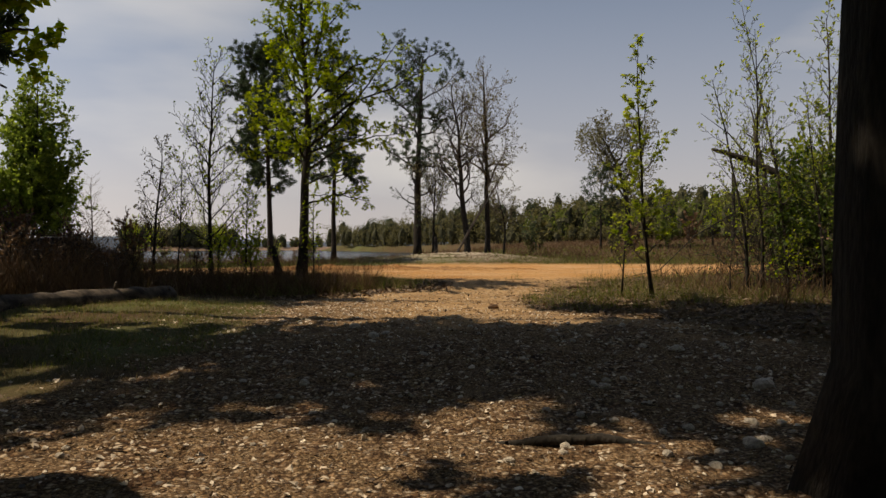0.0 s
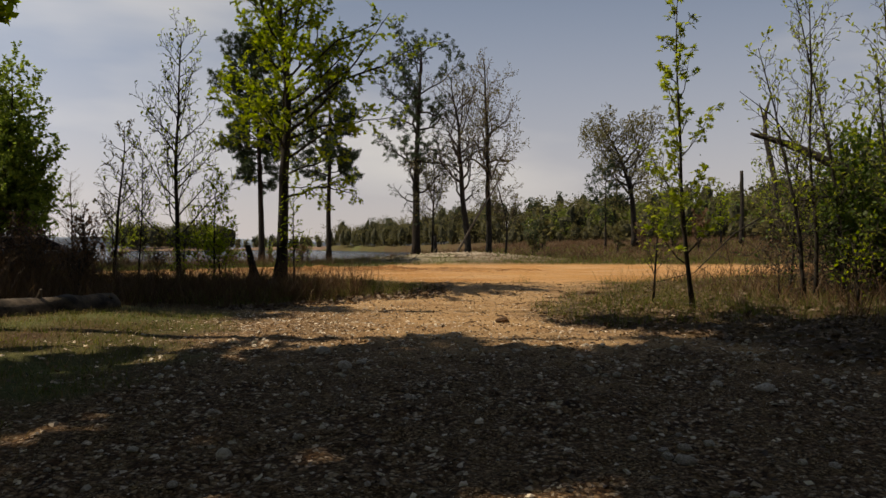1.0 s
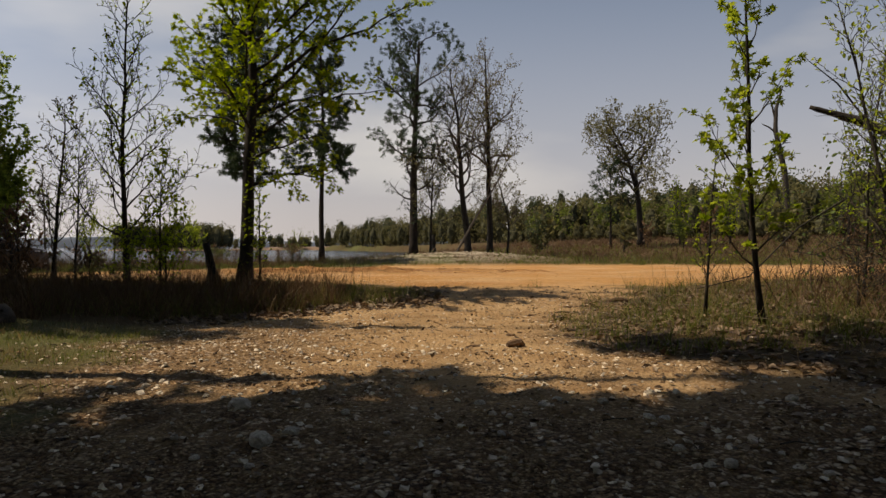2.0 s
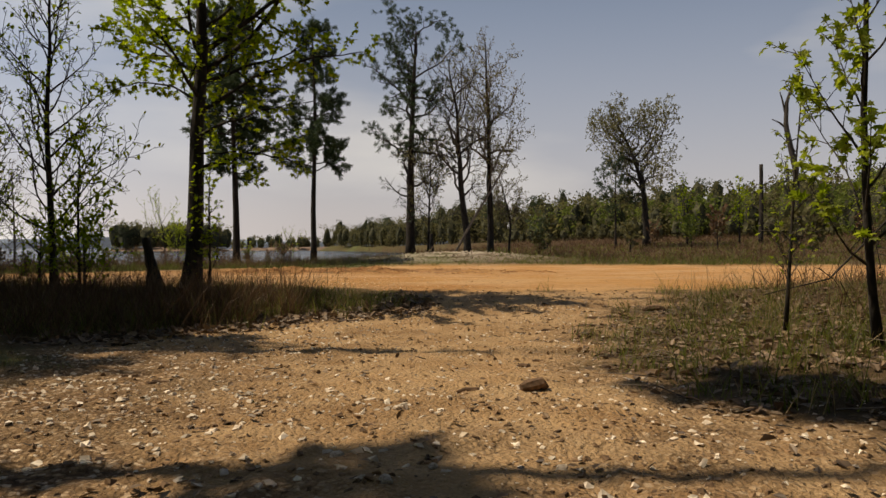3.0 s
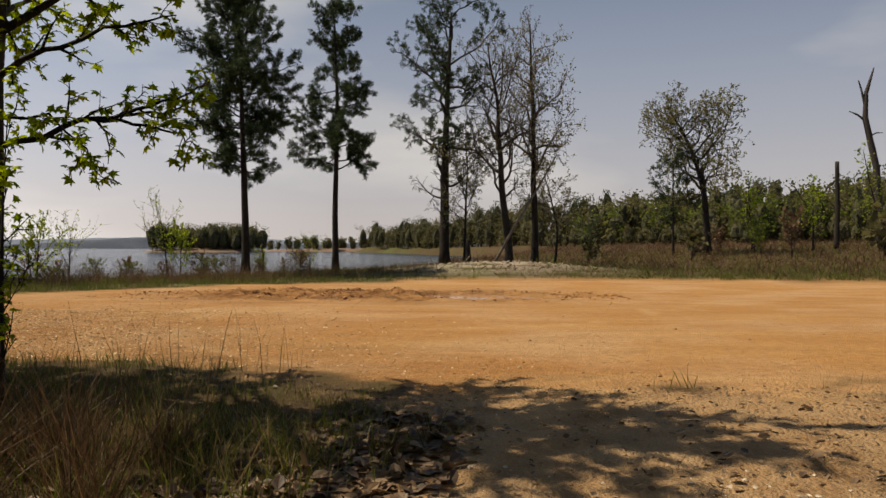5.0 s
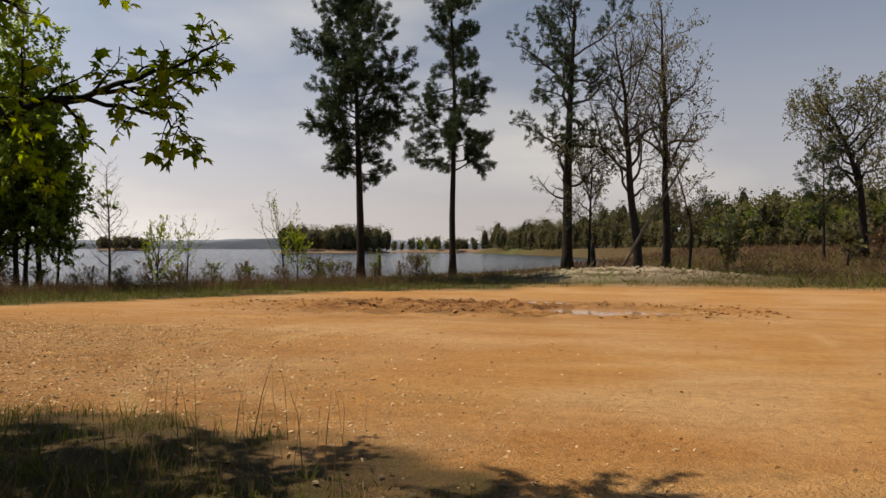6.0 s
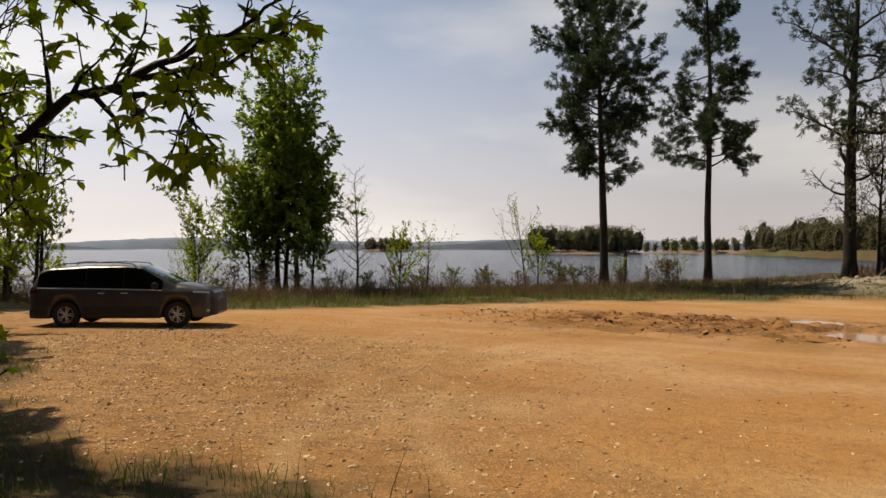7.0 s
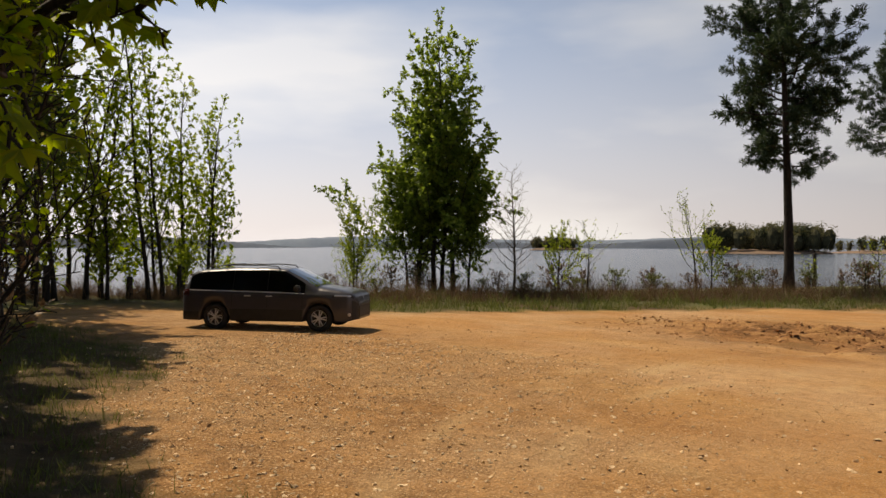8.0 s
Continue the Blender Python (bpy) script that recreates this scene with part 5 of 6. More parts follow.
def blades(name, n, box, keep, h0, h1, width, seed, mat, label, lean=0.35, tall=None):
    p, rng = sample(n, box, keep, seed)
    n = len(p)
    h = rng.uniform(h0, h1, n) * (0.6 + 0.6 * rng.rand(n))
    if tall is not None:
        h = h * tall(p[:, 0], p[:, 1])
    d = np.tile([0.0, 0.0, 1.0], (n, 1)) + rng.normal(size=(n, 3)) * np.array([lean, lean, 0.1])
    p[:, 2] -= 0.015
    v, f = scatter(BLADE[0], BLADE[1], p, frames_from(d, rng), np.stack([width * rng.uniform(0.6, 1.4, n), h, h], 1))
    return tagged(mesh_ob(name, v, f, mat, None, "", False), label, "grass", kind="stuff")


clump = lambda x, y, s, seed: np.clip(0.5 + 0.7 * waves(x, y, seed, s), 0.03, 1)
blades("short_grass", 15000, (-13, -3.2, 10, 18.5), lambda x, y: off_ways(x, y) * clump(x, y, 1.6, 51), 0.04, 0.13, 0.010, 11, M_GRASS, "short green grass beside the log")
blades("dry_grass", 11000, (-13, -3.0, 9, 19.5), lambda x, y: np.clip(off_ways(x, y) + 0.06, 0, 1) * clump(x, y, 1.2, 52), 0.04, 0.16, 0.009, 12, M_GRASS_DRY, "short straw-coloured grass beside the log")
off_mound = lambda x, y: 1 - np.exp(-(((x - 1.5) / 10.0) ** 2 + ((y - 74.5) / 4.0) ** 2)) ** 0.5
near_gum = lambda x, y: off_ways(x, y) * step01(20.5, 22.5, y) * step01(28.0, 26.6, y) * clump(x, y, 1.0, 53)
low_end = lambda x, y: (1 - 0.62 * step01(24.8, 26.4, y)) * (0.6 + 0.5 * clump(x, y, 0.7, 64))
blades("verge_grass", 13000, (-10, 0.5, 20.5, 30), near_gum, 0.12, 0.55, 0.011, 13, M_GRASS, "tall green grass round the sweetgum", 0.35, low_end)
blades("verge_straw", 9000, (-10, 0.5, 20.5, 30), near_gum, 0.15, 0.6, 0.008, 14, M_GRASS_DRY, "straw-coloured grass stems round the sweetgum", 0.35, low_end)
right = lambda x, y: off_ways(x, y) * clump(x, y, 1.3, 54)
blades("right_grass", 12000, (2, 14, 16, 29), right, 0.08, 0.38, 0.011, 15, M_GRASS, "green grass tufts on the track's verge")
blades("right_straw", 2600, (2, 14, 15, 29), right, 0.1, 0.55, 0.008, 16, M_GRASS_DRY, "dead straw on the track's verge")
blades("margin_grass", 22000, (-24, -3, 24, 34), lambda x, y: off_ways(x, y) * clump(x, y, 1.8, 55), 0.06, 0.27, 0.011, 17, M_GRASS_SHORE, "green grass in the shade beside the lot")
shoreward = lambda x, y: off_ways(x, y) * (signed(LOT, x, y) > -14) * (signed(SHORE, x, y) > -1)
blades("shore_grass", 40000, (-46, 30, 33, 82), lambda x, y: shoreward(x, y) * (y + 0.6 * x > 25) * (y > 34) * clump(x, y, 3, 56) * ((x < -8) | (y > 60)) * off_mound(x, y), 0.12, 0.5, 0.022, 18, M_GRASS_SHORE, "green grass strip between lot and lake", 0.5, lambda x, y: 0.45 + 1.1 * clump(x, y, 2.2, 66))
blades("shore_weeds", 5000, (-48, 30, 33, 84), lambda x, y: (signed(LOT, x, y) < -3) * (signed(LOT, x, y) > -15) * (signed(SHORE, x, y) > -2) * (y > 34) * off_mound(x, y) * clump(x, y, 4, 57) ** 2, 0.25, 0.95, 0.02, 19, M_WEED, "brown reeds and weeds along the water", 0.4, lambda x, y: 0.35 + 1.1 * clump(x, y, 2.6, 67))
blades("brown_weeds", 32000, (-34, -5.5, 18.6, 34), lambda x, y: off_ways(x, y) * step01(18.6, 20.5, y - 0.35 * (x + 7)) * step01(-2.5, -5.0, signed(LOT, x, y)) * clump(x, y, 1.8, 58) * (1 - 0.85 * (x > -7)), 0.4, 1.3, 0.016, 20, M_WEED, "dead brown weeds behind the log", 0.45, lambda x, y: 0.7 + 0.75 * step01(-8, -11, x))
blades("shore_brush", 30000, (-46, -4, 34, 92), lambda x, y: step01(-3.4, -6.0, signed(LOT, x, y)) * (signed(LOT, x, y) > -11) * (signed(SHORE, x, y) > -1.5) * off_mound(x, y) * clump(x, y, 3.2, 68) ** 1.5, 0.4, 1.35, 0.012, 27, M_WEED, "brown bare brush and weeds along the water", 0.8, lambda x, y: 0.35 + 1.1 * clump(x, y, 2.4, 69))
blades("field_weeds", 30000, (-4, 95, 68, 150), lambda x, y: (signed(LOT, x, y) < -2.5) * off_mound(x, y) * clump(x, y, 6, 59), 0.4, 1.25, 0.06, 21, M_WEED, "brown brushy field beyond the lot", 0.95)
blades("field_grass", 15000, (4, 90, 62, 120), lambda x, y: (signed(LOT, x, y) < -0.4) * off_mound(x, y) * clump(x, y, 5, 60), 0.2, 0.7, 0.07, 22, M_GRASS, "rough green growth beyond the lot", 0.8)
blades("verge_weeds", 13000, (-10, -0.5, 20.8, 28), lambda x, y: near_gum(x, y) * clump(x, y, 0.8, 65) * (x < -2.2) * (y < 25.4), 0.35, 1.25, 0.009, 24, M_WEED, "brown dead weeds round the sweetgum", 0.5, low_end)
blades("tall_stems", 45, (-4.6, -1.6, 27.0, 28.8), lambda x, y: 0.5 + 0 * x, 0.5, 1.1, 0.010, 25, M_GRASS_DRY, "tall dry grass stems at the lot's edge", 0.15)
blades("leaning_stems", 120, (4.2, 7.0, 22.8, 27.0), lambda x, y: off_ways(x, y), 0.5, 1.2, 0.010, 26, M_GRASS_DRY, "tall dry leaning stems on the verge", 0.3)
blades("right_weeds", 9000, (7, 30, 15, 42), lambda x, y: off_ways(x, y) * clump(x, y, 2, 61), 0.3, 1.2, 0.018, 23, M_WEED, "dead brown weeds round the thicket", 0.5)


def litter(name, n, box, keep, size, seed, mat, label):
    p, rng = sample(n, box, keep, seed)
    n = len(p)
    d = rng.normal(size=(n, 3)) * np.array([1, 1, 0.25])
    p[:, 2] += rng.uniform(0.004, 0.03, n)
    fr = frames_from(d, rng, False)
    v, f = scatter(LEAF_OVAL[0], LEAF_OVAL[1], p, fr, size * rng.uniform(0.5, 1.4, n))
    return tagged(mesh_ob(name, v, f, mat, None, "", False), label, "leaf litter", kind="stuff")


litter("leaf_litter", 17000, (1.8, 13, 12, 27), lambda x, y: np.clip(off_ways(x, y) * clump(x, y, 1.4, 62) + 0.03, 0, 1), 0.10, 31, M_LITTER, "dry brown fallen leaves on the verge")
litter("edge_litter", 3200, (-5.6, 0.2, 20.2, 26.5), lambda x, y: np.exp(-((signed(TRACK, x, y) - 0.25) / 0.55) ** 2), 0.13, 35, M_LITTER, "pale dead leaves along the grass edge")
litter("track_litter", 4200, (-6, 6, 3, 28), lambda x, y: 0.3 + 0.7 * clump(x, y, 1.0, 63), 0.06, 32, M_LITTER, "scattered dry leaves on the track")


def twigs(name, n, box, keep, l0, l1, r, seed, mat, label):
    p, rng = sample(n, box, keep, seed)
    s = Soup()
    for q in p:
        a, ln = rng.uniform(0, 6.28), rng.uniform(l0, l1)
        d = np.array([math.cos(a), math.sin(a), rng.uniform(-0.05, 0.18)])
        m = q + d * ln / 2 + rng.normal(size=3) * ln * 0.06
        s.tube([q + [0, 0, r], m + [0, 0, r], q + d * ln + [0, 0, r]], [r, r * 0.9, r * 0.4], 4)
    return tagged(s.make(name, mat), label, "twigs", kind="stuff")


twigs("fallen_twigs", 700, (2.2, 12, 13, 27), lambda x, y: np.clip(off_ways(x, y) + 0.05, 0, 1), 0.15, 0.9, 0.006, 33, M_TWIG_PALE, "grey fallen twigs on the verge")
twigs("track_twigs", 120, (-5, 5, 4, 28), lambda x, y: 0.5 + 0 * x, 0.06, 0.28, 0.006, 34, M_BARK, "dark bits of bark and stick on the track")

# single clods and sticks on the sandy track
M_CLOD = material("dark_clod", (0.10, 0.06, 0.035), (0.20, 0.12, 0.07), 6, 0.95, 0.6, 30, 0.3)
for x, y, ln, r, turn in [(1.1, 16.95, 0.26, 0.055, 20), (1.15, 18.3, 0.16, 0.025, -10), (1.35, 18.7, 0.14, 0.02, 5), (0.55, 16.9, 0.24, 0.025, 15), (4.15, 24.25, 0.42, 0.06, 8), (2.6, 22.6, 0.3, 0.03, -20), (1.9, 22.0, 0.22, 0.025, 12), (-2.2, 17.2, 0.2, 0.015, 30), (-2.6, 17.5, 0.18, 0.015, 10), (3.0, 23.5, 0.5, 0.02, -8)]:
    s = Soup()
    rr2 = np.random.RandomState(int(ln * 1000))
    pts = np.array([[-ln / 2, 0, r * 0.5], [-ln / 5, 0.01, r * 0.75], [ln / 5, -0.01, r * 0.8], [ln / 2, 0.01, r * 0.5]]) + rr2.normal(size=(4, 3)) * r * 0.15
    s.tube(pts, [r * 0.55, r, r * 0.9, r * 0.4], 7)
    ob = s.make("bark_chunk", M_CLOD, None, "", False)
    ob.matrix_world = pose(x, y, ground_z(x, y) - 0.005, 0, 0, turn)
    tagged(ob, "dark chunk of bark lying on the sand", "bark chunk", "bark chunks")

# puddles in the ruts
for cx, cy, rx, ry, level in PUDDLES:
    ring_v = [(cx + 1.5 * rx * math.cos(a), cy + 1.5 * ry * math.sin(a), level) for a in np.linspace(0, 2 * math.pi, 40, endpoint=False)]
    M_PUD = plain("puddle_water", (0.44, 0.26, 0.15), 0.12)
    M_PUD.node_tree.nodes["Principled BSDF"].inputs["Specular IOR Level"].default_value = 0.22
    tagged(mesh_ob("puddle", ring_v, [list(range(40))], M_PUD, None, "", False), "shallow muddy puddle in the rutted clay", "puddle", "puddles", "structure")
# ---- log, stump, snags, posts, brush ----
def rough_tube(name, pts, radii, mat, parent, sides=14, seed=0, amount=0.12, label=""):
    s = Soup()
    fine, rad = [], []
    for i in range(len(pts) - 1):
        for q in range(6):
            t = q / 6
            fine.append(np.array(pts[i]) * (1 - t) + np.array(pts[i + 1]) * t)
            rad.append(radii[i] * (1 - t) + radii[i + 1] * t)
    fine.append(np.array(pts[-1], float))
    rad.append(radii[-1])
    s.tube(fine, rad, sides)
    v = s.v[0]
    for k in range(len(v)):
        c = fine[min(k // sides, len(fine) - 1)]
        n = noise.noise(Vector(v[k]) * 5 + Vector((seed, 0, 0))) + 0.5 * noise.noise(Vector(v[k]) * 14)
        v[k] = c + (v[k] - c) * (1 + amount * n)
    return s.make(name, mat, parent, label)


lx, ly = -7.05, 19.35
log = thing("fallen_log", (lx, ly, 0.0), "grey weathered fallen log lying in the grass", "log")
e0, e1 = np.array([0.0, 0.0, ground_z(lx, ly) + 0.06]), np.array([-2.9, -5.9, ground_z(lx - 2.9, ly - 5.9) + 0.04])
rough_tube("log_trunk", [e0, e0 * 0.66 + e1 * 0.34, e0 * 0.33 + e1 * 0.67, e1], [0.20, 0.25, 0.28, 0.31], M_DEAD, log, 18, 2, 0.3)
for t, d, ln in ((0.27, (0.25, -0.1, 0.9), 0.34), (0.62, (-0.3, 0.1, 0.8), 0.22), (0.05, (0.9, 0.2, 0.12), 0.25)):
    b = e0 * (1 - t) + e1 * t + np.array([0, 0, 0.1])
    rough_tube("branch_stub", [b, b + np.array(d) * ln * 0.6, b + np.array(d) * ln], [0.06, 0.045, 0.03], M_DEAD, log, 8, 5, 0.2)

stump = thing("stump", (-5.85, 26.6, ground_z(-5.85, 26.6) - 0.05), "leaning broken dark stump in tall grass", "stump")
rough_tube("stump_wood", [(0, 0, 0), (-0.08, 0, 0.6), (-0.22, 0, 1.25)], [0.19, 0.12, 0.08], M_BARK, stump, 12, 8, 0.25)
root = thing("surface_root", (1.2, 6.75, ground_z(1.2, 6.75)), "half-buried root across the gravel", "root")
rough_tube("root_wood", [(-0.75, 0.05, -0.03), (-0.3, 0.0, 0.025), (0.2, 0.04, 0.03), (0.7, -0.03, -0.02)], [0.03, 0.05, 0.055, 0.03], M_BARK, root, 10, 4, 0.25)

for x, y, h, r in [(-17.9, 80.2, 2.3, 0.14), (-34.2, 42.7, 1.6, 0.13), (-32.2, 36.2, 1.5, 0.16), (-33.4, 40.0, 1.1, 0.15)]:
    p = thing("post", (x, y, ground_z(x, y) - 0.05), "short dark weathered post near the water", "post", "shore posts")
    rough_tube("shaft", [(0, 0, 0), (0.02, 0, h * 0.5), (0.0, 0.02, h)], [r, r * 0.9, r * 0.8], M_BARK, p, 10, x, 0.15)

stub = thing("dead_pole", (42.5, 111.0, ground_z(42.5, 111.0) - 0.1), "broken-off dead trunk standing by the woods", "dead tree")
sh = 12.6 - ground_z(42.5, 111)
rough_tube("shaft", [(0, 0, 0), (0.1, 0, sh * 0.5), (0.05, 0, sh)], [0.34, 0.28, 0.24], M_BARK, stub, 8, 3, 0.15)
snag = thing("snag", (47.0, 112.0, ground_z(47, 112) - 0.1), "bare dead snag with broken limbs above the woods", "dead tree")
top = 24.0 - ground_z(47, 112)
rough_tube("trunk", [(1.2, 0, 0), (0.6, 0, top * 0.45), (-0.7, 0, top * 0.72), (-0.6, 0, top * 0.86), (0.3, 0, top)], [0.5, 0.42, 0.34, 0.25, 0.08], M_TWIG, snag, 8, 6, 0.15)
for a, b, r in (((-0.55, 0, top * 0.70), (-2.6, 0, top * 0.76), 0.14), ((-0.7, 0, top * 0.78), (-1.5, 0, top * 0.93), 0.16), ((-0.2, 0, top * 0.62), (1.4, 0, top * 0.64), 0.1)):
    rough_tube("limb", [a, tuple((np.array(a) + np.array(b)) / 2 + [0, 0, 0.2]), b], [r, r * 0.8, r * 0.4], M_TWIG, snag, 6, 7, 0.15)

lean = thing("leaning_trunk", (1.0, 79.2, ground_z(1.0, 79.2) - 0.05), "dead trunk leaning against a standing tree", "dead tree")
rough_tube("trunk", [(0, 0, 0), (2.0, 1.2, 3.6), (4.0, 3.0, 6.8), (5.6, 4.4, 9.6)], [0.13, 0.11, 0.09, 0.05], M_TWIG_PALE, lean, 8, 3, 0.12)
broken = thing("dead_pole", (-1.0, 83.4, ground_z(-1.0, 83.4) - 0.1), "short broken dead trunk on the mound", "dead tree")
rough_tube("shaft", [(0, 0, 0), (0.05, 0, 1.3), (0.0, 0, 2.6)], [0.26, 0.22, 0.16], M_BARK, broken, 8, 5, 0.2)

# dark fallen tree arching out of the thicket
arch = thing("fallen_tree", (11.5, 23.2, ground_z(11.5, 23.2) - 0.05), "dark broken tree arching out of a thicket", "dead tree")
rough_tube("trunk", [(0.6, 0.2, 0.0), (0.3, 0.3, 2.0), (-0.5, 0.7, 3.5), (-1.6, 1.3, 4.2), (-2.7, 1.6, 4.6)], [0.20, 0.17, 0.14, 0.11, 0.05], M_BARK, arch, 10, 2, 0.25)
for pts, r in (([(0.2, 0.3, 2.4), (-1.2, -0.3, 2.7), (-2.6, -0.4, 2.5), (-4.0, -0.6, 1.7), (-5.1, -0.8, 0.7), (-6.2, -0.9, 0.45)], 0.035), ([(-0.2, 0.6, 3.2), (1.2, 0.2, 3.5), (2.6, 0.0, 3.7)], 0.06), ([(0.4, 0.2, 1.6), (1.6, -0.6, 2.4), (2.8, -1.0, 2.5)], 0.06), ([(-1.5, 1.2, 4.1), (-2.4, 0.9, 5.0), (-3.4, 0.6, 5.6)], 0.03)):
    rough_tube("limb", pts, [r * (1 - 0.8 * i / (len(pts) - 1)) for i in range(len(pts))], M_BARK, arch, 6, 4, 0.12)
rngc = np.random.RandomState(77)
tn = Soup()
for _ in range(900):
    p0 = np.array([rngc.normal() * 1.3 - 0.4, rngc.normal() * 0.9, abs(rngc.normal()) * 1.4 + 0.2])
    d = unit(rngc.normal(size=3) + [0, 0, 0.2])
    tn.tube([p0, p0 + d * 0.5 + rngc.normal(size=3) * 0.08, p0 + d * 1.1], [0.010, 0.008, 0.003], 3, False)
tagged(tn.make("twig_tangle", M_BARK, arch, "dense tangle of dead twigs"), kind="stuff")
lv_p = rngc.normal(size=(1300, 3)) * np.array([1.5, 1.0, 1.1]) + np.array([-0.3, 0, 1.9])
lv_p[:, 2] = np.abs(lv_p[:, 2])
v, f = scatter(LEAF_OVAL[0], LEAF_OVAL[1], lv_p, frames_from(rngc.normal(size=(1300, 3)), rngc), 0.11 * rngc.uniform(0.6, 1.3, 1300))
mesh_ob("vine", v, f, M_LEAF_DEEP, arch, "dark green vine leaves over the dead wood", False)

# ---- bushes ----
BUSH = {**SAPLING, "depth": 2, "sides": (5, 3, 3, 3), "kids": (14, 4), "start": (0.05, 0.15), "ratio": (0.7, 0.45), "angle": (38, 40), "up": (0.02, 0.08, 0.04), "leaf": LEAF_QUAD, "leaf_size": 0.12, "leaf_gap": 0.055, "leaves_at": 1, "leaf_from": 0.2, "shape": "round", "foliage": M_LEAF_LIGHT, "twig": M_TWIG}


def bush(at, h, seed, label, group="", **k):
    return tree("bush", at, h, 0.03 + h * 0.008, {**BUSH, **k}, seed, label, group, turn=seed * 33.0, category="bush")


bush((-6.2, 24.2), 1.35, 211, "leafy green shrub in the tall grass by the stump", "", leaf_size=0.085, leaf_gap=0.045, foliage=M_LEAF)
bush((-7.6, 25.2), 1.5, 212, "leafy green shrub among dead weeds", "", leaf_size=0.085, leaf_gap=0.05, foliage=M_LEAF)
bush((-25.2, 60.6), 3.2, 201, "leafy light-green shrub by the water", "shore bushes", leaf_gap=0.028)
bush((-23.8, 61.4), 3.4, 202, "thin shrub with few leaves by the water", "shore bushes", leaf_gap=0.3)
bush((-34.6, 53.6), 4.6, 203, "bright yellow-green upright shrub by the water", "shore bushes", leaf_gap=0.028)
bush((-33.6, 53.0), 2.6, 204, "bright yellow-green low shrub by the water", "shore bushes", leaf_gap=0.028)
bush((-43.0, 60.0), 5.0, 205, "tall pale thin shrub at the water's edge", "shore bushes", leaf_gap=0.12)
bush((-41.6, 60.6), 4.6, 206, "tall pale thin shrub at the water's edge", "shore bushes", leaf_gap=0.12)
bush((-22.6, 72.4), 5.2, 207, "pale thin young tree at the water's edge", "shore bushes", leaf_gap=0.10)
bush((-21.8, 72.8), 3.0, 208, "round light-green shrub at the water's edge", "shore bushes", leaf_gap=0.028)
bush((-14.0, 80.5), 2.6, 209, "thin light shrub between the pines", "shore bushes", leaf_gap=0.2)
bush((-17.2, 77.0), 1.8, 210, "low shrub between the pines", "shore bushes", leaf_gap=0.2)
low = [(-40 + 26 * k / 27 + rngc.normal() * 0.8, 46 + 34 * k / 27 + rngc.normal() * 0.8, rngc.uniform(0.9, 1.7)) for k in range(28)]
low += [(-40 + 26 * k / 15 + rngc.normal() * 0.6, 45.2 + 34 * k / 15 + rngc.normal() * 0.6, rngc.uniform(0.5, 0.9)) for k in range(16)]
plant("bush", low, 0.04, {**BUSH, "kids": (18, 5), "angle": (58, 46), "leaf_gap": 0.05, "leaf_size": 0.12}, 220, "low brown-green shrub in the shore weeds", "low shore bushes", 4, "bush", (M_GRASS_SHORE, M_WEED))
plant("bush", [(8.6, 18.8, 1.5), (10.0, 18.0, 1.7), (11.6, 19.4, 2.0), (13.4, 20.6, 2.2), (8.2, 21.6, 1.3), (9.4, 16.8, 1.2), (12.8, 18.2, 1.9), (14.8, 22.4, 2.4)], 0.04, {**BUSH, "leaf_size": 0.09, "leaf_gap": 0.1}, 250, "scrubby bush with small leaves in the thicket", "thicket bushes", 3, "bush", (M_LEAF, M_WEED, M_LEAF_DEEP))
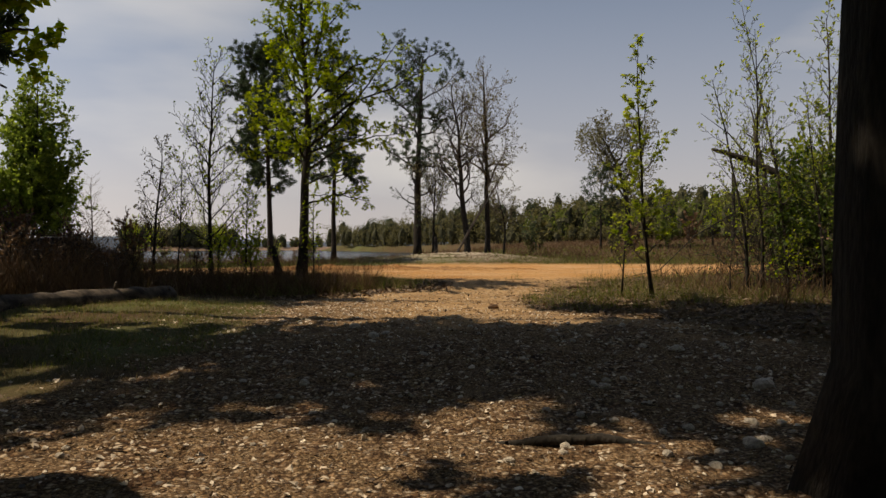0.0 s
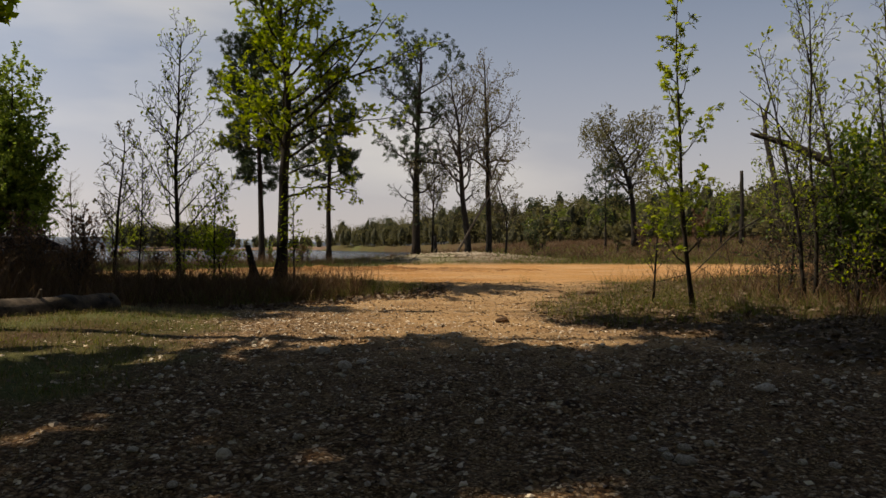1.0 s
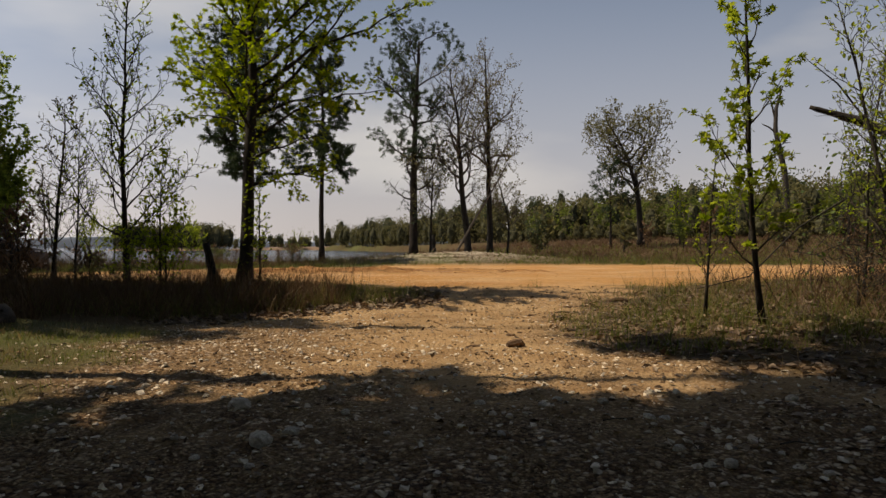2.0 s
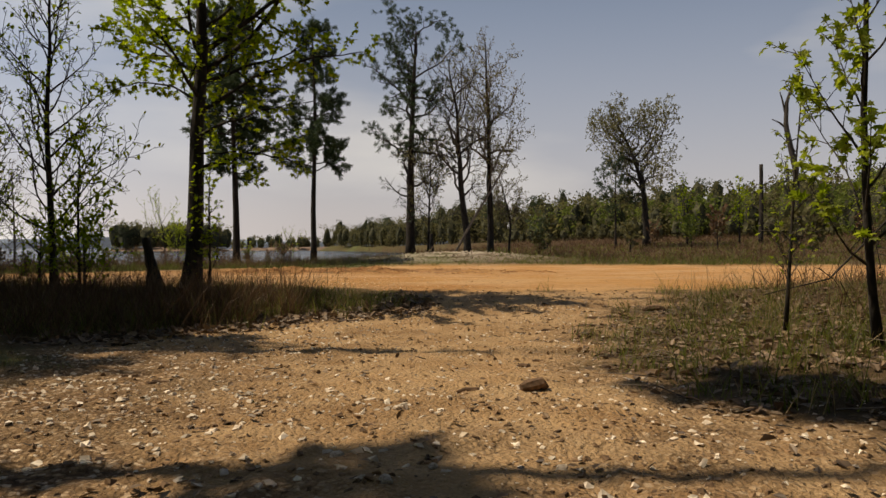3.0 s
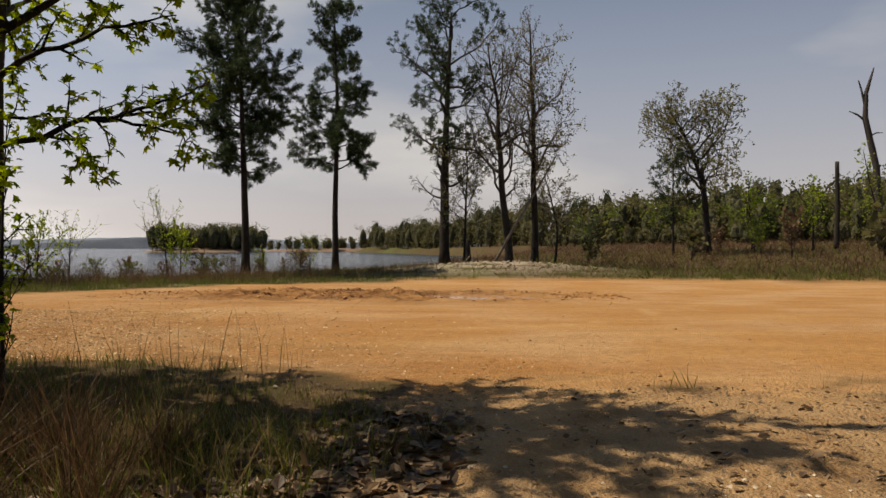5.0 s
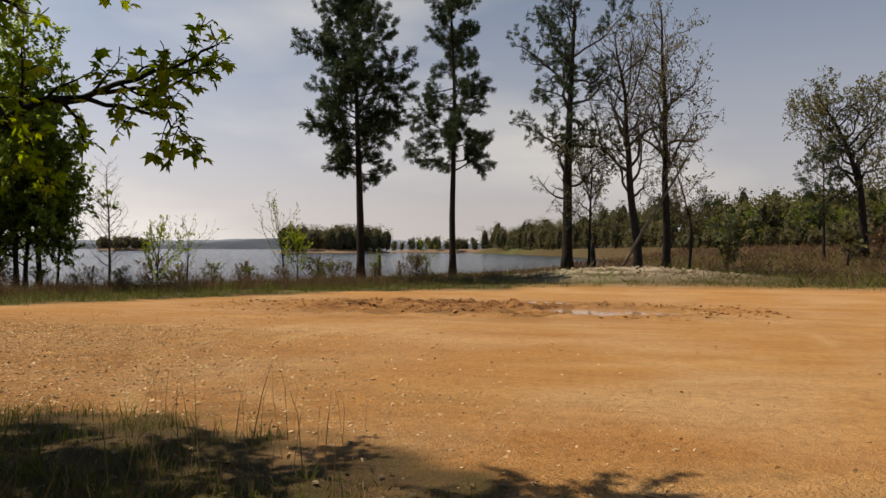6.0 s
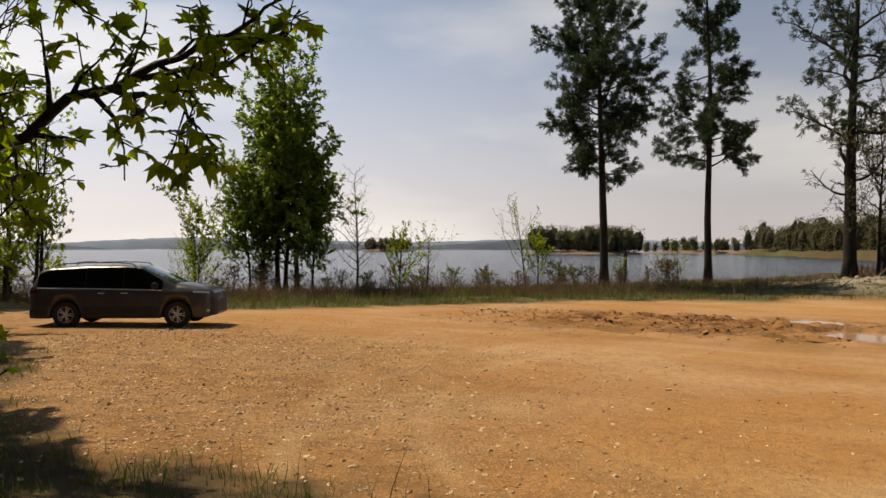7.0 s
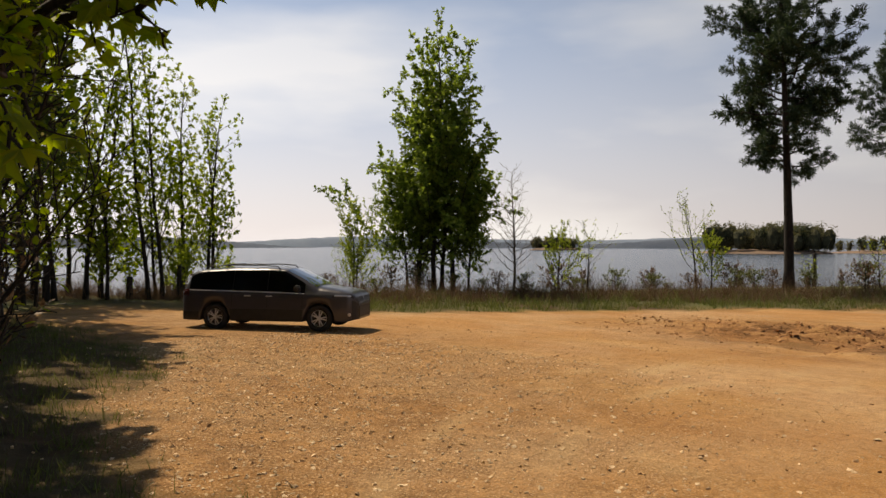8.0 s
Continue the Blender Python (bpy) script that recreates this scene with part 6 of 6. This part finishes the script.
plant("bush", [(-9.5, 22.8, 1.1), (-12.0, 24.0, 1.4), (-14.5, 23.0, 1.5), (-17.0, 25.0, 1.6), (-10.6, 25.6, 1.5), (-13.5, 27.2, 1.8), (-8.0, 24.2, 1.0), (-19.5, 27.0, 2.0), (-12.8, 22.2, 1.6), (-15.6, 26.6, 2.0), (-11.6, 21.4, 1.3), (-16.4, 22.8, 1.7), (-14.0, 24.8, 1.9), (-18.0, 23.6, 1.9), (-12.2, 28.8, 1.9), (-16.6, 28.8, 2.2), (-11.3, 24.0, 1.2), (-12.6, 26.0, 1.4), (-13.4, 27.6, 1.4), (-10.7, 22.8, 1.1), (-12.1, 23.2, 1.2), (-11.8, 25.0, 1.3), (-10.2, 23.6, 1.1), (-13.0, 24.8, 1.3)], 0.04, {**BUSH, "kids": (16, 5), "leaf_size": 0.085, "leaf_gap": 0.07}, 270, "bare brown scrub among dead weeds", "left scrub", 2, "bush", (M_WEED,))
plant("bush", [(11.0, 21.8, 3.4), (11.9, 23.8, 4.0), (10.9, 20.0, 2.8), (12.8, 21.8, 4.2), (12.0, 19.4, 3.2), (13.8, 23.6, 4.4), (11.4, 25.0, 3.4), (14.4, 20.6, 3.8), (10.6, 23.2, 2.2), (11.6, 22.4, 2.8), (13.0, 25.2, 3.6), (12.4, 20.4, 2.6), (15.2, 22.8, 4.2), (13.4, 19.2, 2.6)], 0.05, {**BUSH, "kids": (22, 6), "leaf_size": 0.13, "leaf_gap": 0.045}, 260, "dense dark green bush in the thicket", "dense thicket bushes", 3, "bush", (M_LEAF_DEEP, M_LEAF))
plant("bush", [(-34.6, 43.0, 2.6), (-35.6, 41.0, 3.2), (-33.8, 39.0, 2.4), (-34.6, 36.6, 3.0), (-36.8, 44.2, 2.2), (-32.4, 34.4, 2.6), (-37.6, 47.0, 2.2), (-31.0, 33.2, 2.2)], 0.05, {**BUSH, "leaf_size": 0.2, "leaf_gap": 0.05}, 280, "yellow-green undergrowth bush below the lakeside trees", "grove undergrowth", 3, "bush", (M_LEAF_LIGHT, M_LEAF))
field_spots = []
for k in range(26):
    x = 8 + 62 * rngc.rand()
    field_spots.append((x, 88 + 34 * rngc.rand() - 0.15 * x, rngc.uniform(1.6, 4.2)))
plant("bush", field_spots, 0.06, {**BUSH, "leaf_size": 0.42, "leaf_gap": 0.24}, 300, "field bush with spring leaves before the woods", "field bushes", 4, "bush", (M_WOOD_GREEN, M_WOOD_FAR, M_WEED, M_WOOD_PINE))
for k, (x, y, h) in enumerate([(44.0, 104.0, 11.5), (38.5, 108.0, 8.5), (50.0, 100.0, 12.0), (33.0, 112.0, 9.0)]):
    tree("young_tree", (x, y), h, 0.14, {**GROVE, "leaf_size": 0.34, "leaf_gap": 0.14, "foliage": (M_LEAF_LIGHT, M_LEAF)[k % 2]}, 340 + k, "young light-green tree at the woods' edge", "woods edge trees", turn=60.0 * k)
